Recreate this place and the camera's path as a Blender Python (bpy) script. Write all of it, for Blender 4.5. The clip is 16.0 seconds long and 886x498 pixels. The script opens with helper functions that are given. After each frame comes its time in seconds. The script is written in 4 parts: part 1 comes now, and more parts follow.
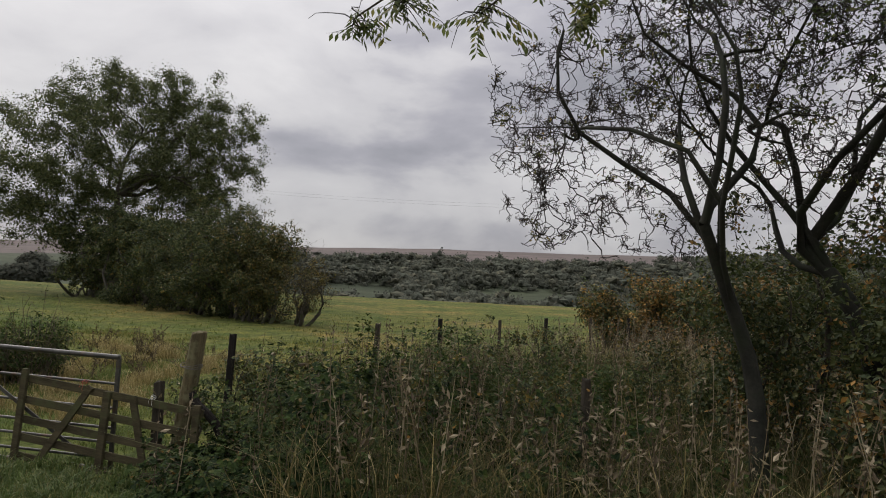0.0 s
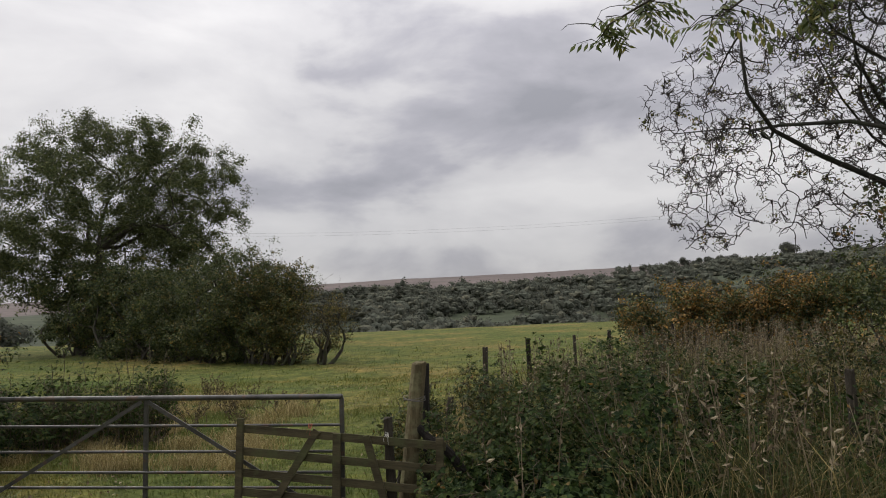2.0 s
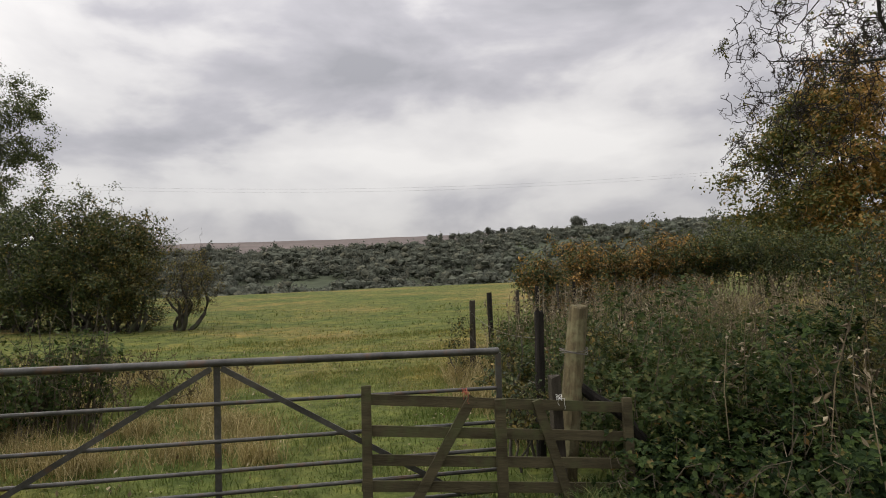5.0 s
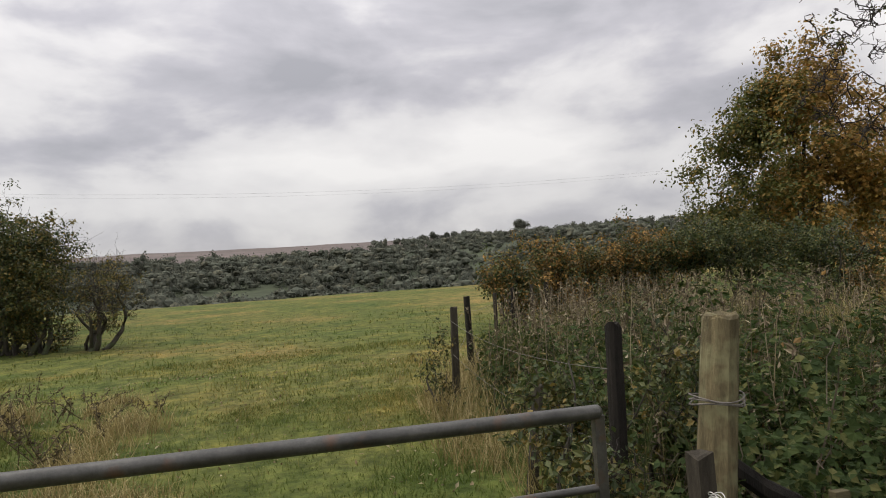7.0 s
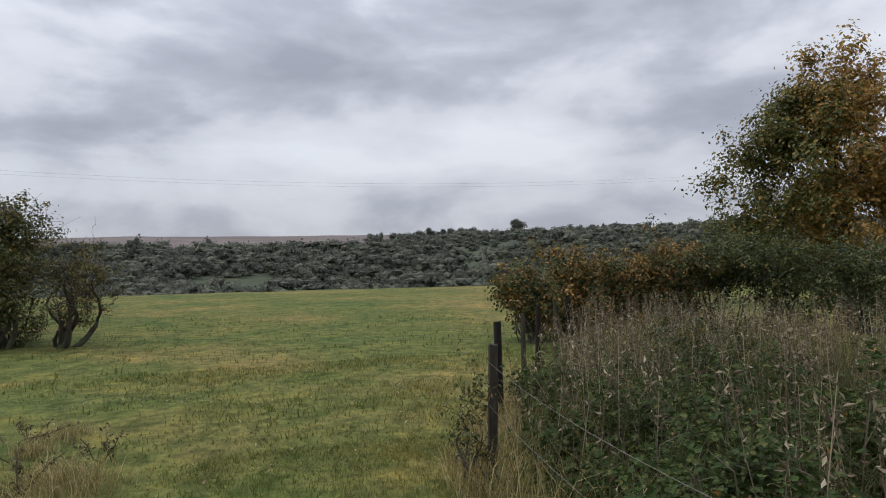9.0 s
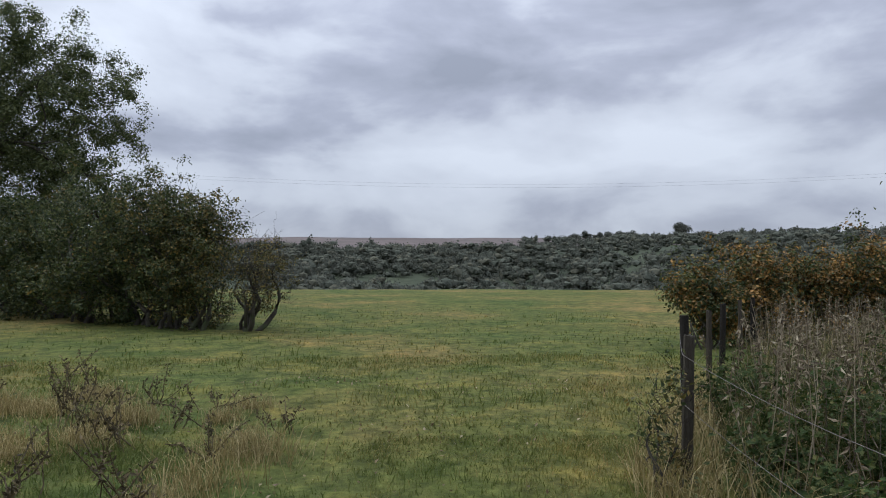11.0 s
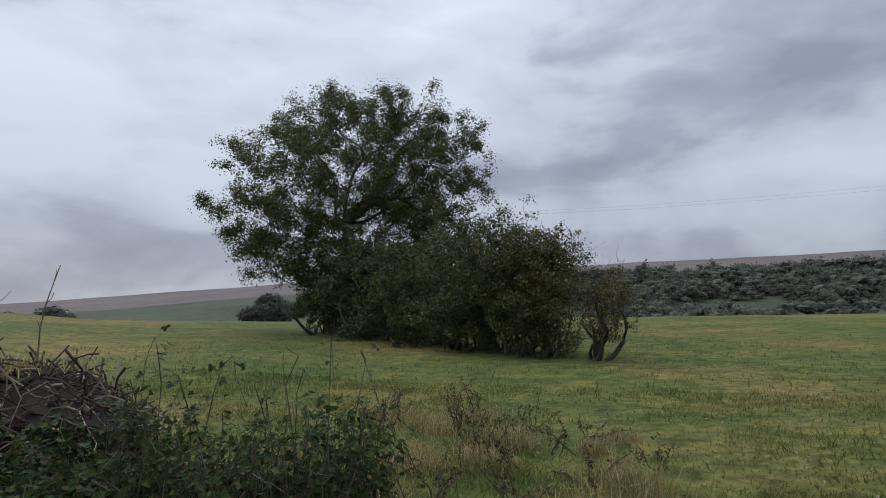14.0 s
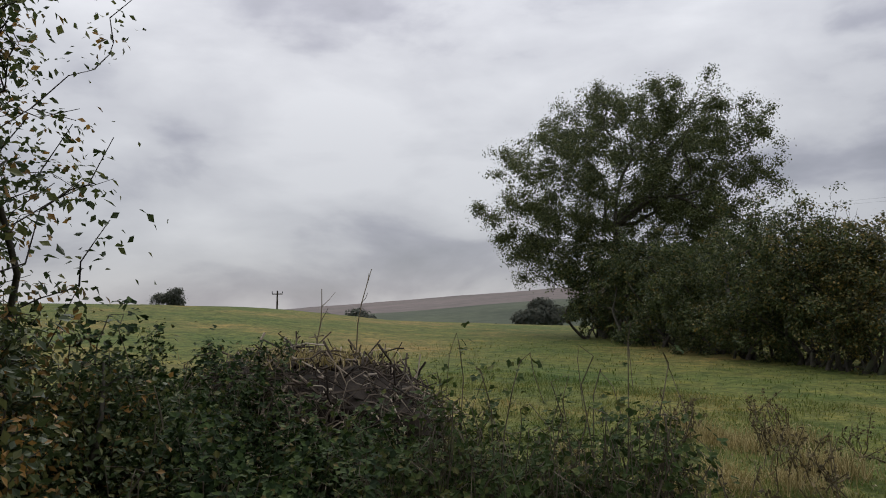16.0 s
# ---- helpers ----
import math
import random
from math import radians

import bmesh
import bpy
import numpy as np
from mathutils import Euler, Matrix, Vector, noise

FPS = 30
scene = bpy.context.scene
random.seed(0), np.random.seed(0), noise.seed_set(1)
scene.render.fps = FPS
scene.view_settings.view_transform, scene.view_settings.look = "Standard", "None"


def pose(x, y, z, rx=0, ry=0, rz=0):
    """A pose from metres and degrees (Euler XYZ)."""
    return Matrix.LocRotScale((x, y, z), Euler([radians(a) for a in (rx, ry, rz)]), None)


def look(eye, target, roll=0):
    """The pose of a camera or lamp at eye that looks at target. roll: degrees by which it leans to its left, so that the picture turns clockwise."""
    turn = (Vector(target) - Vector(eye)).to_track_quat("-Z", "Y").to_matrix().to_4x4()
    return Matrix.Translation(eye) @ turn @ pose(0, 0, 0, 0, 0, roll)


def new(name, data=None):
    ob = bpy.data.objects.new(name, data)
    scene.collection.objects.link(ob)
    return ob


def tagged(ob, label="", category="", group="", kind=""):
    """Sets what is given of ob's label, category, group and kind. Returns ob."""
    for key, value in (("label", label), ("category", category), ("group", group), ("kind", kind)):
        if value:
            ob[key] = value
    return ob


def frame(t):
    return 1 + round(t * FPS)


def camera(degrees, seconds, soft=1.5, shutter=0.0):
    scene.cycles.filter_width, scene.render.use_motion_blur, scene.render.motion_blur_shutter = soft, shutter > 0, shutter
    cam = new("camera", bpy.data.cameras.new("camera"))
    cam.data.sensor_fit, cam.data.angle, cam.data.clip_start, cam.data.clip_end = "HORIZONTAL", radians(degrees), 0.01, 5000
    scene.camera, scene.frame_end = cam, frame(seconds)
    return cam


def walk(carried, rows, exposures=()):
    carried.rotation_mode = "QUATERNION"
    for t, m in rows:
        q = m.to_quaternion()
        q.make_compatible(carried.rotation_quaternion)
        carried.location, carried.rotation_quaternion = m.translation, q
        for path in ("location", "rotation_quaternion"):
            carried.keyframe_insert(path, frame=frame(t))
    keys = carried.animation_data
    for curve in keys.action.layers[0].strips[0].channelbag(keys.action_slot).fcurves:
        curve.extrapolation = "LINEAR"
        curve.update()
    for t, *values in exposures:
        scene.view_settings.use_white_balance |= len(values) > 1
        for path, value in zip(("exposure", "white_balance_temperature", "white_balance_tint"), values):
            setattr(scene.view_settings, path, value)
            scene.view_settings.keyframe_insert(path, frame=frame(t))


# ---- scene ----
cam = camera(69.6, 16.0, soft=1.0)
PATH = [
    (0, (5.797, -5.905, 1.927), (5.547, -3.924, 2.043), 3.2),
    (0.5, (5.132, -6.019, 1.838), (4.938, -4.032, 1.959), 2.5),
    (1, (4.501, -6.047, 1.774), (4.379, -4.056, 1.920), 1.6),
    (1.5, (3.882, -6.052, 1.801), (3.851, -4.062, 2.001), -0.7),
    (2, (3.264, -6.025, 1.782), (3.144, -4.039, 1.987), -1.9),
    (2.5, (2.630, -5.875, 1.777), (2.561, -3.887, 1.989), -0.8),
    (3, (1.988, -5.864, 1.755), (1.988, -3.866, 1.832), 1.3),
    (3.5, (1.462, -5.735, 1.725), (1.429, -3.735, 1.723), -0.5),
    (4, (1.037, -5.415, 1.711), (1.278, -3.430, 1.706), -1.5),
    (4.2, (0.907, -5.247, 1.713), (1.199, -3.268, 1.690), -2.8),
    (4.5, (0.726, -4.935, 1.659), (1.005, -2.958, 1.775), -4.4),
    (4.6, (0.650, -4.821, 1.634), (0.987, -2.851, 1.709), -3.4),
    (5, (0.494, -4.364, 1.601), (0.953, -2.419, 1.683), -1.8),
    (7.3, (0.764, -1.644, 1.545), (1.425, 0.241, 1.648), -2.5),
    (7.5, (0.797, -1.428, 1.551), (1.503, 0.436, 1.717), 0.6),
    (7.8, (0.844, -1.108, 1.571), (1.567, 0.751, 1.676), -0.4),
    (7.9, (0.860, -1.000, 1.579), (1.589, 0.857, 1.712), -0.8),
    (8, (0.866, -0.888, 1.585), (1.580, 0.973, 1.748), -1.3),
    (8.2, (0.903, -0.699, 1.596), (1.652, 1.153, 1.685), -0.9),
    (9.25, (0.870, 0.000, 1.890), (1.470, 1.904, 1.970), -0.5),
    (10.3, (0.806, 0.321, 1.636), (1.255, 2.269, 1.706), -0.1),
    (10.5, (0.787, 0.340, 1.632), (1.147, 2.306, 1.708), -0.1),
    (11, (0.759, 0.321, 1.641), (0.930, 2.312, 1.728), 0.8),
    (11.5, (0.724, 0.264, 1.647), (0.725, 2.262, 1.744), 1.0),
    (12, (0.679, 0.229, 1.664), (0.514, 2.220, 1.757), 0.6),
    (12.5, (0.629, 0.168, 1.677), (0.333, 2.144, 1.773), 0.6),
    (13, (0.580, 0.160, 1.686), (0.172, 2.115, 1.790), 0.8),
    (13.5, (0.530, 0.160, 1.705), (-0.059, 2.067, 1.834), -1.0),
    (14, (0.484, 0.160, 1.722), (-0.341, 1.974, 1.892), -0.7),
    (14.5, (0.452, 0.160, 1.743), (-0.544, 1.885, 1.931), -0.2),
    (15, (0.395, 0.160, 1.741), (-0.744, 1.791, 1.947), -0.5),
    (15.5, (0.320, 0.160, 1.709), (-0.965, 1.679, 1.916), -0.1),
    (16, (0.290, 0.160, 1.683), (-1.196, 1.484, 1.873), -0.2),
]
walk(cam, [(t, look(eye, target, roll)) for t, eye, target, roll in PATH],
     [(0, -0.2, 6700, 11), (1.5, -0.05, 6700, 11), (2.5, -0.12, 6750, 10), (3.5, 0.05, 6800, 10), (5, 0.15, 6900, 10), (7.5, 0.2, 6800, 10), (8.2, 0.1, 6500, 10), (10.5, 0.0, 5850, 9), (12.5, -0.12, 5700, 9), (14, -0.27, 5800, 9), (16, -0.27, 6350, 10)])
# ---- light ----
world = bpy.data.worlds.new("overcast_sky")
scene.world = world
world.use_nodes = True
SUN_EL, SUN_AZ = radians(42), radians(-60)
CLOUD_SHIFT = (0.76, 0.17, 0.0)
ZENITH = 2.6
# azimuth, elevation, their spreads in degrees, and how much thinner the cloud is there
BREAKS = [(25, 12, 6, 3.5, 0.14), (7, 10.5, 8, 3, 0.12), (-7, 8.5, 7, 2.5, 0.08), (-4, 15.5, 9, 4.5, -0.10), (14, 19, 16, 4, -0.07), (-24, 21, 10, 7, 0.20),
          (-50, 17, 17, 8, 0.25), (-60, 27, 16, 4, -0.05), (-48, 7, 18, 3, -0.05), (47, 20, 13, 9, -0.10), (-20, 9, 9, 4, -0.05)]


def build_sky(nt):
    n, l = nt.nodes, nt.links
    n.clear()
    out, bg = n.new("ShaderNodeOutputWorld"), n.new("ShaderNodeBackground")
    sky = n.new("ShaderNodeTexSky")
    sky.sky_type, sky.sun_disc = "NISHITA", False
    sky.sun_elevation, sky.sun_rotation = SUN_EL, SUN_AZ
    dim = n.new("ShaderNodeMix"); dim.data_type = "RGBA"; dim.blend_type = "MULTIPLY"
    dim.inputs[0].default_value = 1.0
    dim.inputs[7].default_value = (0.085, 0.085, 0.085, 1)
    l.new(sky.outputs[0], dim.inputs[6])
    tc, sep = n.new("ShaderNodeTexCoord"), n.new("ShaderNodeSeparateXYZ")
    l.new(tc.outputs["Generated"], sep.inputs[0])

    def maths(op, a, b=None):
        m = n.new("ShaderNodeMath"); m.operation = op
        for i, v in enumerate((a, b)):
            if v is None:
                continue
            if isinstance(v, (int, float)):
                m.inputs[i].default_value = v
            else:
                l.new(v, m.inputs[i])
        return m.outputs[0]
    # billows of the cloud deck, flatter towards the horizon
    flat = n.new("ShaderNodeMapping")
    flat.inputs["Scale"].default_value = (1.0, 1.0, 2.4)
    flat.inputs["Location"].default_value = CLOUD_SHIFT
    l.new(tc.outputs["Generated"], flat.inputs[0])
    big = n.new("ShaderNodeTexNoise")
    big.inputs["Scale"].default_value, big.inputs["Detail"].default_value = 3.4, 8.0
    big.inputs["Roughness"].default_value, big.inputs["Distortion"].default_value = 0.5, 0.25
    l.new(flat.outputs[0], big.inputs["Vector"])
    # heavier rolls and thin breaks in the deck, ragged at their edges
    rag = n.new("ShaderNodeTexNoise")
    rag.inputs["Scale"].default_value, rag.inputs["Detail"].default_value = 4.5, 5.0
    l.new(flat.outputs[0], rag.inputs["Vector"])
    split = n.new("ShaderNodeSeparateColor")
    l.new(rag.outputs["Color"], split.inputs[0])
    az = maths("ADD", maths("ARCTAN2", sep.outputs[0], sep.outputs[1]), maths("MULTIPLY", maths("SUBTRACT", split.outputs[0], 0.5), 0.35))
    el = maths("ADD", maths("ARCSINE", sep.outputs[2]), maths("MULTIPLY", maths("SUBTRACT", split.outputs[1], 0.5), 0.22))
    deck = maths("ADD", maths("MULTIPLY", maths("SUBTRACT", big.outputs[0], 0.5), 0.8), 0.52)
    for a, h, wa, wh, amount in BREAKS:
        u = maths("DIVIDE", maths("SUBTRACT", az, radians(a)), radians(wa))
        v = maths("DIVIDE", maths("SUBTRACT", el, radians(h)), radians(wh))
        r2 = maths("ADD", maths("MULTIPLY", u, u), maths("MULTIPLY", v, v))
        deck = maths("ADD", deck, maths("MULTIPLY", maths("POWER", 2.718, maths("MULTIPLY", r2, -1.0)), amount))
    ramp = n.new("ShaderNodeValToRGB")
    e = ramp.color_ramp.elements
    e[0].position, e[0].color = 0.35, (0.33, 0.335, 0.375, 1)
    e[1].position, e[1].color = 0.72, (0.78, 0.78, 0.80, 1)
    for p, c in ((0.46, (0.45, 0.45, 0.50)), (0.55, (0.63, 0.63, 0.66))):
        x = e.new(p); x.color = (*c, 1)
    l.new(deck, ramp.inputs[0])
    # an overcast sky is brightest overhead
    high = maths("MAXIMUM", sep.outputs[2], 0.0)
    lift = maths("ADD", maths("MULTIPLY", maths("MULTIPLY", high, high), ZENITH), 0.95)
    grey = n.new("ShaderNodeVectorMath"); grey.operation = "SCALE"
    l.new(ramp.outputs[0], grey.inputs[0]); l.new(lift, grey.inputs["Scale"])
    mix = n.new("ShaderNodeMix"); mix.data_type = "RGBA"
    mix.inputs[0].default_value = 0.9
    l.new(dim.outputs[2], mix.inputs[6])
    l.new(grey.outputs[0], mix.inputs[7])
    l.new(mix.outputs[2], bg.inputs[0])
    bg.inputs[1].default_value = 1.0
    l.new(bg.outputs[0], out.inputs[0])


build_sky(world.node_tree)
sun = new("sun", bpy.data.lights.new("sun", "SUN"))
sun.data.energy, sun.data.angle, sun.data.color = 1.5, radians(40), (1.0, 0.96, 0.9)
sun.matrix_world = look((math.sin(SUN_AZ) * 50, math.cos(SUN_AZ) * 50, math.tan(SUN_EL) * 50), (0, 0, 0))


# ---- materials ----
def shader(name):
    m = bpy.data.materials.new(name)
    m.use_nodes = True
    nt = m.node_tree
    return m, nt.nodes, nt.links, nt.nodes["Principled BSDF"]


def noise_node(n, l, scale, detail=4.0, rough=0.55, stretch=None):
    tc, tex = n.new("ShaderNodeTexCoord"), n.new("ShaderNodeTexNoise")
    tex.inputs["Scale"].default_value, tex.inputs["Detail"].default_value = scale, detail
    tex.inputs["Roughness"].default_value = rough
    if stretch:
        mp = n.new("ShaderNodeMapping"); mp.inputs["Scale"].default_value = stretch
        l.new(tc.outputs["Object"], mp.inputs[0]); l.new(mp.outputs[0], tex.inputs["Vector"])
    else:
        l.new(tc.outputs["Object"], tex.inputs["Vector"])
    return tex


def ramp_node(n, stops):
    r = n.new("ShaderNodeValToRGB")
    e = r.color_ramp.elements
    e[0].position, e[0].color = stops[0][0], (*stops[0][1], 1)
    e[1].position, e[1].color = stops[-1][0], (*stops[-1][1], 1)
    for p, c in stops[1:-1]:
        x = e.new(p); x.color = (*c, 1)
    return r


def mix_node(n, l, a, b, f, kind="MIX"):
    m = n.new("ShaderNodeMix"); m.data_type, m.blend_type = "RGBA", kind
    for i, v in ((0, f), (6, a), (7, b)):
        if isinstance(v, (int, float)):
            m.inputs[i].default_value = v
        elif isinstance(v, tuple):
            m.inputs[i].default_value = (*v, 1)
        else:
            l.new(v, m.inputs[i])
    return m.outputs[2]


def bump_node(n, l, height, strength, distance=0.01):
    b = n.new("ShaderNodeBump")
    b.inputs["Strength"].default_value, b.inputs["Distance"].default_value = strength, distance
    l.new(height, b.inputs["Height"])
    return b.outputs[0]


def leaf_material(name, stops, patch=0.35, rough=0.55, through_light=0.3, gloss=0.3):
    """Leaves: each leaf its own tint, patches of lighter and duller growth, light shining through."""
    m, n, l, p = shader(name)
    geo = n.new("ShaderNodeNewGeometry")
    r = ramp_node(n, stops)
    l.new(geo.outputs["Random Per Island"], r.inputs[0])
    tex = noise_node(n, l, 0.9, 3)
    shade = ramp_node(n, [(0.3, (0.72, 0.72, 0.72)), (0.7, (1.25, 1.22, 1.1))])
    l.new(tex.outputs[0], shade.inputs[0])
    c = mix_node(n, l, r.outputs[0], shade.outputs[0], patch * 2, "MULTIPLY")
    l.new(c, p.inputs["Base Color"])
    p.inputs["Roughness"].default_value = rough
    p.inputs["Specular IOR Level"].default_value = gloss
    tr, mx = n.new("ShaderNodeBsdfTranslucent"), n.new("ShaderNodeMixShader")
    l.new(c, tr.inputs[0])
    mx.inputs[0].default_value = through_light
    l.new(p.outputs[0], mx.inputs[1]); l.new(tr.outputs[0], mx.inputs[2])
    l.new(mx.outputs[0], n["Material Output"].inputs[0])
    return m


def solid_material(name, stops, scale, rough=0.85, fine=None, bump=0.4, stretch=None, metal=0.0, blotch=None):
    """A solid surface: broad variation, fine grain, relief, and blotches of another colour."""
    m, n, l, p = shader(name)
    a = noise_node(n, l, scale, 5, 0.6, stretch)
    r = ramp_node(n, stops)
    l.new(a.outputs[0], r.inputs[0])
    c = r.outputs[0]
    f = noise_node(n, l, fine or scale * 9, 4, 0.65, stretch)
    g = ramp_node(n, [(0.3, (0.65, 0.65, 0.65)), (0.7, (1.3, 1.3, 1.3))])
    l.new(f.outputs[0], g.inputs[0])
    c = mix_node(n, l, c, g.outputs[0], 0.7, "MULTIPLY")
    if blotch:
        col, bscale, lo, hi = blotch
        b = noise_node(n, l, bscale, 4, 0.6)
        k = ramp_node(n, [(lo, (0, 0, 0)), (hi, (1, 1, 1))])
        l.new(b.outputs[0], k.inputs[0])
        c = mix_node(n, l, c, col, k.outputs[0])
    l.new(c, p.inputs["Base Color"])
    p.inputs["Roughness"].default_value, p.inputs["Metallic"].default_value = rough, metal
    p.inputs["Specular IOR Level"].default_value = 0.5 if metal else 0.2
    l.new(bump_node(n, l, f.outputs[0], bump), p.inputs["Normal"])
    return m


# bark colour blackened so trunks and limbs stand as silhouettes against the sky
M_SILHOUETTE = solid_material("silhouette_hawthorn_bark", [(0.3, (0.012, 0.012, 0.010)), (0.7, (0.032, 0.032, 0.024))], 4, blotch=((0.025, 0.032, 0.018), 3.0, 0.5, 0.7))
M_BARK = solid_material("bark", [(0.3, (0.035, 0.03, 0.025)), (0.7, (0.10, 0.09, 0.07))], 3, blotch=((0.07, 0.09, 0.04), 2.0, 0.55, 0.7))
M_TWIG = solid_material("twig_bark", [(0.3, (0.020, 0.017, 0.015)), (0.7, (0.05, 0.042, 0.035))], 5)
M_CANE = solid_material("bramble_cane", [(0.3, (0.06, 0.05, 0.034)), (0.7, (0.15, 0.125, 0.09))], 4)
M_DOCK = leaf_material("dock_seed", [(0.0, (0.035, 0.029, 0.016)), (0.6, (0.09, 0.07, 0.036)), (1.0, (0.2, 0.155, 0.08))], 0.2, 0.8, 0.1)
M_DRY = leaf_material("dry_stalk", [(0.0, (0.07, 0.052, 0.033)), (0.5, (0.16, 0.125, 0.078)), (1.0, (0.34, 0.29, 0.2))], 0.2, 0.8, 0.1)
M_OAK = leaf_material("tree_leaf", [(0.0, (0.045, 0.062, 0.022)), (0.6, (0.085, 0.105, 0.038)), (1.0, (0.15, 0.165, 0.065))], patch=0.45, through_light=0.35)
M_SHRUB = leaf_material("shrub_leaf", [(0.0, (0.026, 0.042, 0.015)), (0.6, (0.062, 0.084, 0.028)), (1.0, (0.14, 0.145, 0.05))], patch=0.5)
M_SHRUB_Y = leaf_material("yellowing_leaf", [(0.0, (0.05, 0.055, 0.016)), (0.6, (0.11, 0.10, 0.028)), (1.0, (0.24, 0.17, 0.045))])
M_BRAMBLE = leaf_material("bramble_leaf", [(0.0, (0.008, 0.017, 0.006)), (0.5, (0.019, 0.036, 0.011)), (0.92, (0.052, 0.082, 0.022)), (1.0, (0.12, 0.09, 0.036))], patch=0.6, rough=0.75, through_light=0.14, gloss=0.1)
M_BRAMBLE_L = leaf_material("young_bramble_leaf", [(0.0, (0.026, 0.045, 0.013)), (0.7, (0.056, 0.086, 0.025)), (1.0, (0.13, 0.13, 0.045))], patch=0.6, rough=0.7, gloss=0.15)
M_OLIVE = leaf_material("rank_grass_blade", [(0.0, (0.035, 0.05, 0.015)), (0.55, (0.075, 0.085, 0.027)), (0.85, (0.15, 0.12, 0.055)), (1.0, (0.30, 0.25, 0.14))], 0.5, 0.8, 0.2)
M_ORANGE = leaf_material("autumn_leaf", [(0.0, (0.11, 0.10, 0.026)), (0.4, (0.23, 0.155, 0.04)), (0.75, (0.35, 0.19, 0.05)), (1.0, (0.5, 0.33, 0.11))], through_light=0.45)
M_ORANGE_G = leaf_material("turning_leaf", [(0.0, (0.05, 0.065, 0.018)), (0.7, (0.11, 0.115, 0.028)), (1.0, (0.26, 0.17, 0.04))])
M_ASH = leaf_material("ash_leaf", [(0.0, (0.06, 0.085, 0.03)), (0.7, (0.13, 0.16, 0.06)), (1.0, (0.26, 0.24, 0.08))], through_light=0.45)
M_HEDGE_R = leaf_material("rust_hedge_leaf", [(0.0, (0.08, 0.065, 0.02)), (0.5, (0.21, 0.12, 0.034)), (1.0, (0.38, 0.22, 0.06))])
M_LUSH = leaf_material("verge_grass_blade", [(0.0, (0.05, 0.08, 0.02)), (0.7, (0.09, 0.135, 0.035)), (1.0, (0.20, 0.19, 0.07))], 0.3, 0.5)
M_STRAW = leaf_material("straw_grass_blade", [(0.0, (0.15, 0.12, 0.045)), (0.6, (0.30, 0.24, 0.10)), (1.0, (0.50, 0.42, 0.23))], 0.3, 0.8, 0.3)
M_LITTER = leaf_material("fallen_leaf", [(0.0, (0.10, 0.07, 0.04)), (0.6, (0.24, 0.18, 0.10)), (1.0, (0.42, 0.36, 0.24))], 0.2)
# far foliage greyed and lightened: the haze of distance is in these colours
M_HAZED_LEAF = leaf_material("hazed_distant_leaf", [(0.0, (0.100, 0.110, 0.092)), (0.6, (0.112, 0.120, 0.098)), (1.0, (0.130, 0.128, 0.102))], 0.1, 1.0, 0.5, gloss=0.0)
M_HAZED_CANOPY = leaf_material("hazed_distant_canopy", [(0.0, (0.095, 0.105, 0.085)), (0.6, (0.110, 0.118, 0.094)), (1.0, (0.130, 0.128, 0.096))], 0.2, 1.0, 0.1, gloss=0.0)
M_STEEL = solid_material("weathered_steel", [(0.3, (0.035, 0.034, 0.030)), (0.7, (0.095, 0.092, 0.083))], 6, rough=0.36, fine=60, bump=0.2, metal=0.3, blotch=((0.10, 0.06, 0.04), 7, 0.56, 0.68))
M_TIMBER = solid_material("weathered_timber", [(0.3, (0.038, 0.032, 0.017)), (0.7, (0.095, 0.08, 0.044))], 3, stretch=(0.6, 5, 5), fine=22, bump=0.5, blotch=((0.075, 0.08, 0.035), 4, 0.52, 0.68))
M_POST = solid_material("old_post_wood", [(0.3, (0.05, 0.042, 0.022)), (0.7, (0.19, 0.155, 0.085))], 3, stretch=(6, 6, 0.7), fine=25, bump=0.8, blotch=((0.21, 0.20, 0.11), 5, 0.5, 0.65))
M_DARKPOST = solid_material("dark_post_wood", [(0.3, (0.008, 0.007, 0.006)), (0.7, (0.026, 0.022, 0.018))], 4, stretch=(6, 6, 0.8), fine=30, bump=0.7)
M_GREYPOST = solid_material("grey_post_wood", [(0.3, (0.026, 0.022, 0.016)), (0.7, (0.07, 0.06, 0.045))], 4, stretch=(6, 6, 0.8), fine=30, bump=0.7)
M_WIRE = solid_material("fence_wire", [(0.3, (0.09, 0.08, 0.07)), (0.7, (0.2, 0.18, 0.16))], 20, rough=0.6, metal=0.3)
M_TWINE = solid_material("orange_twine", [(0.3, (0.30, 0.07, 0.045)), (0.7, (0.42, 0.13, 0.08))], 40, rough=0.7)
M_CABLE = solid_material("power_cable", [(0.3, (0.05, 0.05, 0.06)), (0.7, (0.08, 0.08, 0.09))], 1, rough=0.6)
M_TWINE_W = solid_material("white_twine", [(0.3, (0.5, 0.5, 0.47)), (0.7, (0.7, 0.7, 0.66))], 40, rough=0.7)


def turf_colour(n, l):
    """Green turf with yellowed and straw-coloured drifts."""
    a, b = noise_node(n, l, 0.10, 6, 0.62), noise_node(n, l, 0.55, 6, 0.7)
    base = ramp_node(n, [(0.36, (0.066, 0.094, 0.026)), (0.5, (0.105, 0.114, 0.034)), (0.63, (0.172, 0.138, 0.052))])
    l.new(a.outputs[0], base.inputs[0])
    tint = ramp_node(n, [(0.34, (0.70, 0.84, 0.66)), (0.52, (1.0, 1.0, 1.0)), (0.68, (1.45, 1.24, 1.12))])
    l.new(b.outputs[0], tint.inputs[0])
    return mix_node(n, l, base.outputs[0], tint.outputs[0], 0.95, "MULTIPLY")


def pasture_material():
